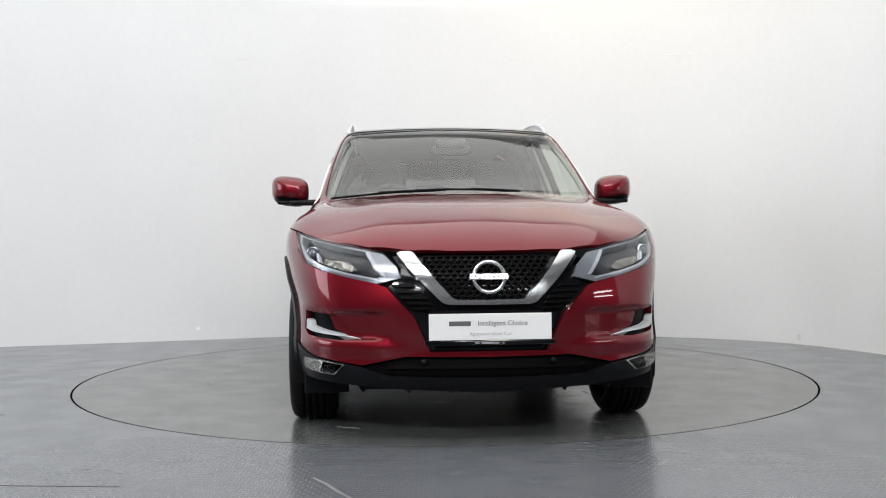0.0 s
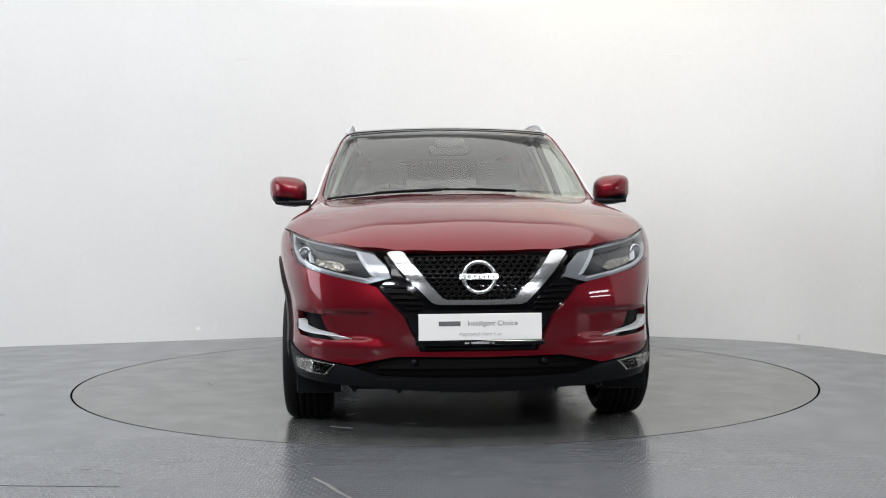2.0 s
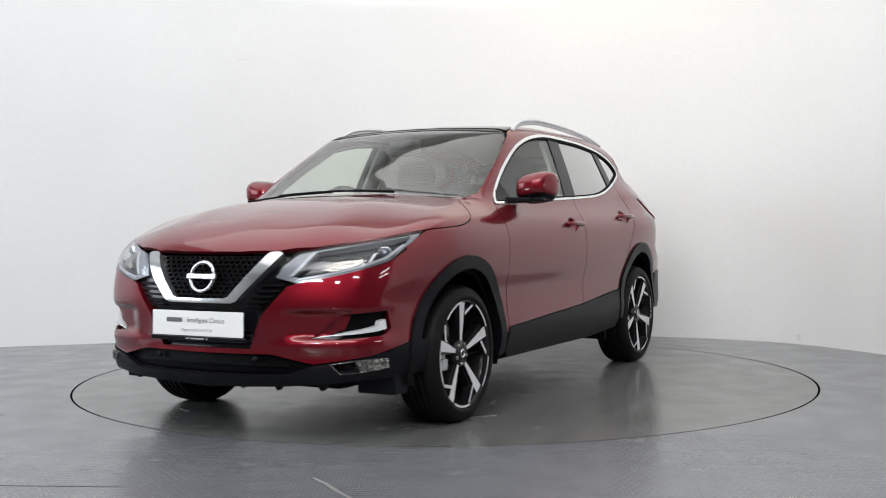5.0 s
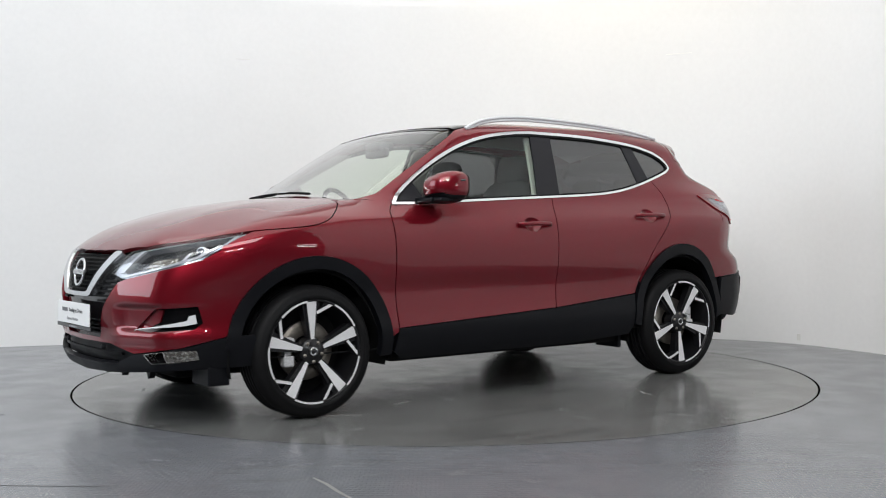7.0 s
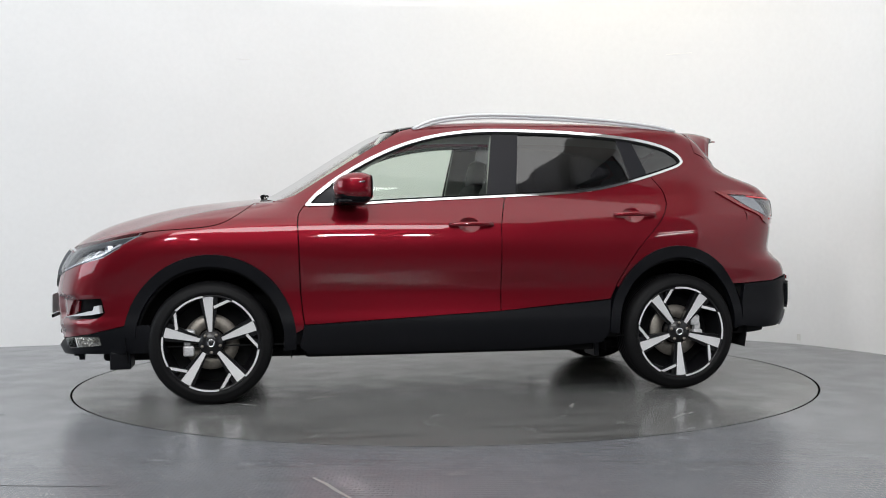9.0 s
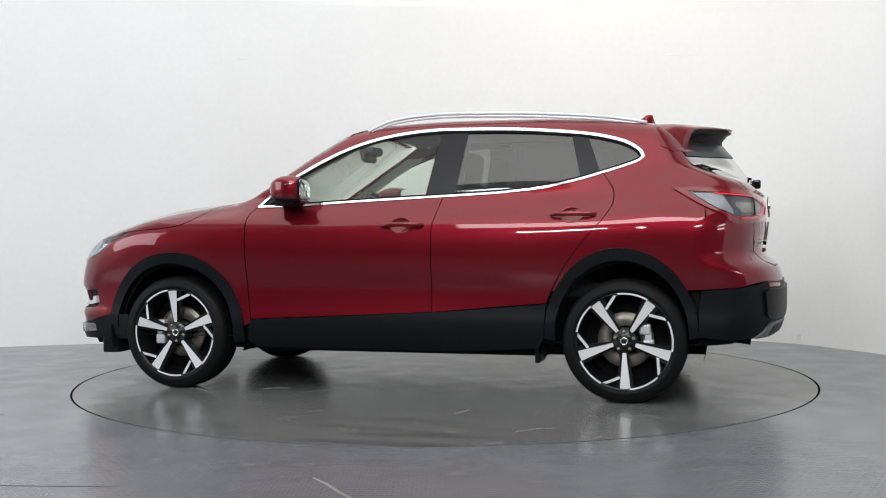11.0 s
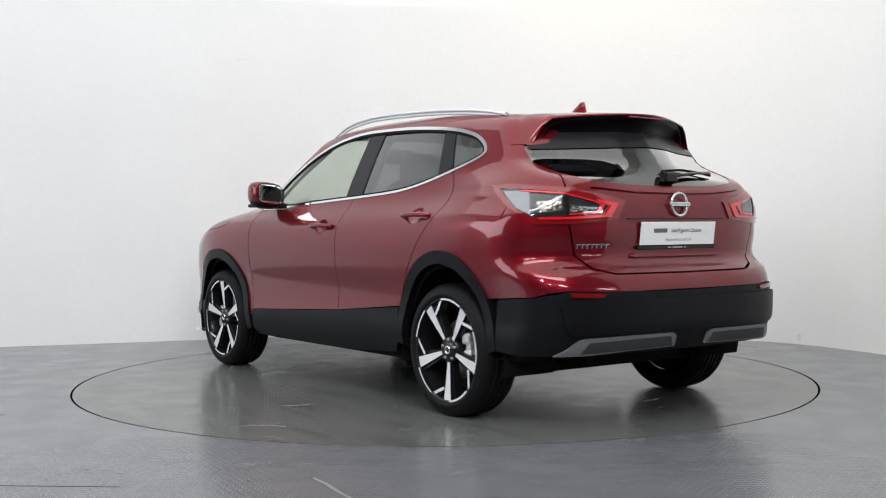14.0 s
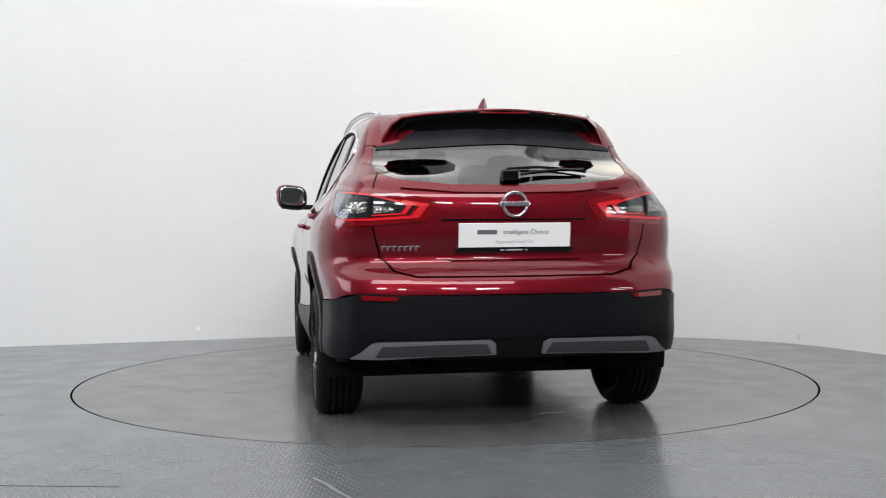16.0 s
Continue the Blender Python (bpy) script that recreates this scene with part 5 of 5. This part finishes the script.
# ---- cabin ----
def cushion(bm, centre, size, power=0.5, lean=0.0):
    got = bmesh.ops.create_uvsphere(bm, u_segments=20, v_segments=14, radius=1)["verts"]
    m = Matrix.Translation(centre) @ pose(0, 0, 0, 0, lean, 0)
    for v in got:
        u = Vector([math.copysign(abs(k) ** power, k) for k in v.co])
        v.co = m @ Vector((u.x * size[0] / 2, u.y * size[1] / 2, u.z * size[2] / 2))
    for f in bm.faces:
        f.smooth = True


def cabin():
    for y in (0.36, -0.36):
        bm = bmesh.new()
        cushion(bm, (0.02, y, 0.62), (0.52, 0.50, 0.20))
        seat = part("front_seat", bm, SEAT, car, "dark grey cloth front seat")
        bm = bmesh.new()
        cushion(bm, (-0.28, y, 0.92), (0.15, 0.50, 0.64), 0.55, -17)
        part("backrest", bm, SEAT, seat)
        bm = bmesh.new()
        cushion(bm, (-0.375, y, 1.285), (0.10, 0.27, 0.19), 0.55, -12)
        part("headrest", bm, SEAT, seat)
        bm = bmesh.new()
        for d in (-0.06, 0.06):
            tube(bm, [(-0.352, y + d, 1.16), (-0.372, y + d, 1.26)], 0.007, 8)
        part("headrest_post", bm, SILVER, seat)
    bm = bmesh.new()
    cushion(bm, (-0.92, 0, 0.62), (0.52, 1.26, 0.20), 0.35)
    bench = part("rear_seat", bm, SEAT, car, "dark grey cloth rear bench")
    bm = bmesh.new()
    cushion(bm, (-1.21, 0, 0.88), (0.15, 1.28, 0.56), 0.35, -20)
    part("backrest", bm, SEAT, bench)
    for y in (0.40, 0.0, -0.40):
        bm = bmesh.new()
        cushion(bm, (-1.325, y, 1.19), (0.09, 0.25, 0.15), 0.55, -12)
        part("headrest", bm, SEAT, bench)
    bm = bmesh.new()
    rows = []
    for y in np.linspace(-0.70, 0.70, 15):
        k = abs(y) / 0.7
        rows.append([bm.verts.new((x, y, z)) for x, z in ((1.0 - 0.10 * k, 1.075), (0.86 - 0.06 * k, 1.085), (0.66, 1.070), (0.56, 1.035), (0.54, 0.95), (0.60, 0.70))])
    for p, q in zip(rows, rows[1:]):
        for a in range(5):
            bm.faces.new((p[a], q[a], q[a + 1], p[a + 1])).smooth = True
    part("dashboard", bm, DASH, car, "charcoal dashboard")
    # steering wheel on the right-hand side
    bm = bmesh.new()
    c, tilt = Vector((0.44, -0.36, 1.015)), pose(0, 0, 0, 0, -65, 0)
    ring = [c + tilt @ Vector((0.185 * math.cos(a), 0.185 * math.sin(a), 0)) for a in np.linspace(0, 2 * math.pi, 41)]
    tube(bm, ring, 0.015, 8)
    wheel_ = part("steering_wheel", bm, DASH, car, "dark steering wheel")
    bm = bmesh.new()
    cushion(bm, c, (0.05, 0.15, 0.13), 0.6, 25)
    part("hub_pad", bm, DASH, wheel_)
    bm = bmesh.new()
    for a in (0.0, math.pi, -math.pi / 2):
        q = c + tilt @ Vector((0.18 * math.sin(a + math.pi / 2) * (0 if abs(a) == math.pi / 2 else 0) + (0.18 * math.cos(a) if abs(a) == math.pi / 2 else 0) - (0.18 if abs(a) == math.pi / 2 else 0), 0.18 * math.cos(a) if abs(a) != math.pi / 2 else 0, 0))
        tube(bm, [c, q], 0.014, 8)
    part("spoke", bm, DASH, wheel_)
    # rear-view mirror with its sensor box
    bm = bmesh.new()
    cushion(bm, (0.40, 0.0, 1.395), (0.04, 0.24, 0.065), 0.5)
    rear = part("cabin_mirror", bm, DASH, car, "black cabin mirror")
    bm = bmesh.new()
    box(bm, (0.33, -0.09, 1.405), (0.44, 0.09, 1.46), 0.02)
    part("sensor_box", bm, DASH, rear)
    # roof lining, pillar linings, door cards
    half = [(0.24, 0.0), (0.235, radians(24)), (-0.4, radians(25)), (-1.2, radians(24)), (-1.60, radians(22)), (-1.66, 0.0)]
    panel("roof_lining", TRIM, car, on_hull_m, both_x(half), step=0.06, lift=-0.035, thick=0)
    for mirror in (False, True):
        strip = [(-0.27, 1.50), (-0.43, 1.50), (-0.40, 1.08), (-0.21, 1.08)]
        panel("pillar_lining", TRIM, car, on_side, strip, step=0.05, lift=-0.045, thick=0.02, mirror=mirror)
        card = [(0.80, 1.05), (-1.15, 1.09), (-0.95, 0.55), (0.78, 0.50)]
        panel("door_card", DASH, car, on_side, card, step=0.08, lift=-0.075, thick=0, mirror=mirror)
        a = [(0.93, 1.095), (0.72, 1.215), (0.50, 1.350), (0.34, 1.446), (0.20, 1.44), (0.45, 1.30), (0.70, 1.14), (0.80, 1.075)]
        panel("windscreen_pillar_lining", TRIM, car, on_side, a, step=0.05, lift=-0.040, thick=0, mirror=mirror)
        c_ = [(-1.05, 1.46), (-1.60, 1.40), (-1.70, 1.10), (-1.15, 1.10), (-1.20, 1.20), (-1.36, 1.26), (-1.44, 1.32), (-1.38, 1.40), (-1.2, 1.45)]
        panel("rear_pillar_lining", DASH, car, on_side, c_, step=0.06, lift=-0.045, thick=0, mirror=mirror)


cabin()


# ---- wheels ----
def make_wheel():
    """A wheel in its own space: the outer face towards +y, the hub at the origin."""
    w = new("wheel")
    R = 0.332
    tyre = part("tyre", lathe([(0.252, 0.085), (0.258, 0.104), (0.268, 0.114), (0.282, 0.1165), (0.284, 0.1150), (0.298, 0.113), (0.312, 0.106), (0.323, 0.095), (0.3295, 0.080), (R, 0.058), (R, 0.052), (0.320, 0.050), (0.320, 0.043), (R, 0.041), (R, 0.020), (0.320, 0.018),
                               (0.320, 0.010), (R, 0.008), (R, -0.012), (0.320, -0.014), (0.320, -0.022), (R, -0.024), (R, -0.044), (0.320, -0.046), (0.320, -0.054), (R, -0.056), (0.3295, -0.075), (0.318, -0.098), (0.29, -0.114), (0.260, -0.105), (0.252, -0.085)], 72), RUBBER, w)
    # short cuts across the shoulder of the tread
    bm = bmesh.new()
    for i in range(60):
        a = 2 * math.pi * i / 60
        m = pose(0, 0, 0, 0, math.degrees(a), 0)
        for y0, y1 in ((0.058, 0.076), (-0.076, -0.058)):
            lo, hi = (R - 0.009, y0, -0.0025), (R - 0.0006, y1, 0.0025)
            box(bm, lo, hi, 0.0, m)
    part("tread_cuts", bm, DARK, tyre, kind="stuff")
    part("rim", lathe([(0.2525, 0.094), (0.2595, 0.100), (0.2600, 0.106), (0.2555, 0.108), (0.2490, 0.098), (0.242, 0.06), (0.228, 0.0), (0.224, -0.09)], 72), RIM_BLACK, w)
    part("brake_disc", lathe([(0.075, 0.004), (0.08, 0.010), (0.148, 0.010), (0.150, 0.004), (0.148, -0.012), (0.075, -0.012)], 48), STEEL, w)
    part("rim_back", lathe([(0.0, -0.03), (0.09, -0.03), (0.224, -0.06)], 48), DARK, w)
    bm = bmesh.new()

    def slab(quad, y0, y1, top=0.0):
        """A block on four (right, up) corners seen from outside."""
        f = [bm.verts.new((-u, y1 if k in (0, 3) else y0, v)) for k, (u, v) in enumerate(quad)]
        g = [bm.verts.new((-u * 0.985, y1 - 0.035, v * 0.985)) for u, v in quad]
        bm.faces.new(f)
        for k in range(4):
            bm.faces.new((f[k], g[k], g[(k + 1) % 4], f[(k + 1) % 4])).material_index = 1

    def faced(name, parent):
        """A piece with a machined face and black lacquered sides."""
        ob = part(name, bm, ALLOY, parent)
        ob.data.materials.append(RIM_BLACK)
        return ob

    def polar(r, a):
        return (1.05 * r * math.cos(radians(a)), 1.05 * r * math.sin(radians(a)))
    for i in range(5):
        bm = bmesh.new()
        a = 92 + 72 * i
        slab([polar(0.056, a - 9), polar(0.2455, a - 5.2), polar(0.2455, a + 7.6), polar(0.056, a + 9)], 0.100, 0.085)
        bmesh.ops.recalc_face_normals(bm, faces=bm.faces[:])
        spoke = faced("spoke", w)
        # black flank beside the spoke
        bm = bmesh.new()
        slab([polar(0.056, a - 17), polar(0.243, a - 11), polar(0.243, a - 4.8), polar(0.056, a - 8)], 0.086, 0.070)
        slab([polar(0.056, a + 8), polar(0.243, a + 7.4), polar(0.243, a + 12), polar(0.056, a + 17)], 0.086, 0.070)
        bmesh.ops.recalc_face_normals(bm, faces=bm.faces[:])
        part("spoke_flank", bm, RIM_BLACK, spoke)
        # bright edge along the rim and the bar that turns in from it
        bm = bmesh.new()
        for k in range(16):
            b0, b1 = a + 7 + k * 2.27, a + 7 + (k + 1) * 2.27
            slab([polar(0.2370, b0), polar(0.2465, b0), polar(0.2465, b1), polar(0.2370, b1)], 0.1085, 0.1085)
        bmesh.ops.recalc_face_normals(bm, faces=bm.faces[:])
        faced("rim_edge", spoke)
        bm = bmesh.new()
        u0, u1 = polar(0.247, a + 42.5), polar(0.178, a + 64)
        d = Vector((u1[0] - u0[0], u1[1] - u0[1])).normalized()
        n = Vector((-d.y, d.x)) * 0.015
        slab([u0, u1, (u1[0] - n.x, u1[1] - n.y), (u0[0] - n.x, u0[1] - n.y)], 0.098, 0.098)
        bmesh.ops.recalc_face_normals(bm, faces=bm.faces[:])
        faced("rim_bar", spoke)
        bm = bmesh.new()
        slab([(u0[0], u0[1]), (u1[0], u1[1]), polar(0.150, a + 70), polar(0.235, a + 55)], 0.085, 0.085)
        bmesh.ops.recalc_face_normals(bm, faces=bm.faces[:])
        part("rim_web", bm, RIM_BLACK, spoke)
    hub = part("hub", lathe([(0.0, 0.088), (0.062, 0.086), (0.068, 0.070), (0.07, 0.02)], 40), RIM_BLACK, w)
    part("hub_cap", lathe([(0.0, 0.094), (0.026, 0.093), (0.029, 0.087)], 32), RIM_BLACK, hub)
    part("cap_ring", lathe([(0.014, 0.094), (0.0165, 0.0965), (0.020, 0.0965), (0.0215, 0.093)], 32), CHROME, hub)
    for i in range(5):
        p = polar(0.048, 92 + 36 + 72 * i)
        nut = part("wheel_nut", lathe([(0.0, 0.012), (0.008, 0.011), (0.010, 0.0)], 10), STEEL, hub)
        nut.matrix_basis = pose(-p[0], 0.082, p[1])
    return w


def place_wheels():
    first = make_wheel()
    first.parent = car
    first.matrix_basis = pose(1.323, 0.768, 0.331)
    for x, s, a in ((-1.323, 1, 34), (1.323, -1, 20), (-1.323, -1, 50)):
        copy_thing(first, pose(x, s * 0.768, 0.331, 0, 0, 0 if s > 0 else 180) @ pose(0, 0, 0, 0, a, 0))
    # calipers stay with the body
    for x, s, deg, r in ((1.323, 1, 178, 0.125), (-1.323, 1, 12, 0.125), (1.323, -1, 178, 0.125), (-1.323, -1, 12, 0.125)):
        bm = bmesh.new()
        for k in (-1, 1):
            a = radians(deg + 20 * k)
            u, v = r * math.cos(a), r * math.sin(a)
            box(bm, (x - u - 0.030, s * 0.807 - 0.025, 0.327 + v - 0.030), (x - u + 0.030, s * 0.807 + 0.025, 0.327 + v + 0.030), 0.012)
        a = radians(deg)
        box(bm, (x - r * math.cos(a) - 0.018, s * 0.807 - 0.02, 0.327 + r * math.sin(a) - 0.03), (x - r * math.cos(a) + 0.018, s * 0.807 + 0.018, 0.327 + r * math.sin(a) + 0.03), 0.006)
        part("brake_caliper", bm, CALIPER, car)


CALIPER = surface("cast aluminium caliper", (0.55, 0.55, 0.56), 0.4, 0.4, grain=0.2, size=60)
place_wheels()


# ---- what moves ----
YAW = [(0.0, -85.36), (1.0, -85.36), (1.6, -85.40), (2.0, -86.42), (2.5, -88.95), (3.0, -93.3), (3.5, -98.9), (4.0, -105.3), (4.5, -111.8), (5.0, -118.4), (5.2, -121.0),
       (7.3, -148.25), (7.5, -150.87), (8.0, -157.4), (8.5, -163.75), (9.0, -170.2), (9.2, -172.85), (11.3, -199.4), (11.5, -202.0), (12.0, -208.45), (12.5, -214.9),
       (13.0, -221.35), (13.5, -227.8), (14.0, -234.25), (14.5, -240.7), (15.0, -247.25), (15.5, -253.8), (16.0, -260.36)]


def motions():
    walk(car, [(t, pose(0, 0, 0, 0, 0, a) @ pose(0.097, 0.005, 0.0)) for t, a in YAW])
    walk(turntable, [(t, pose(0, 0, 0, 0, 0, a)) for t, a in YAW])


motions()
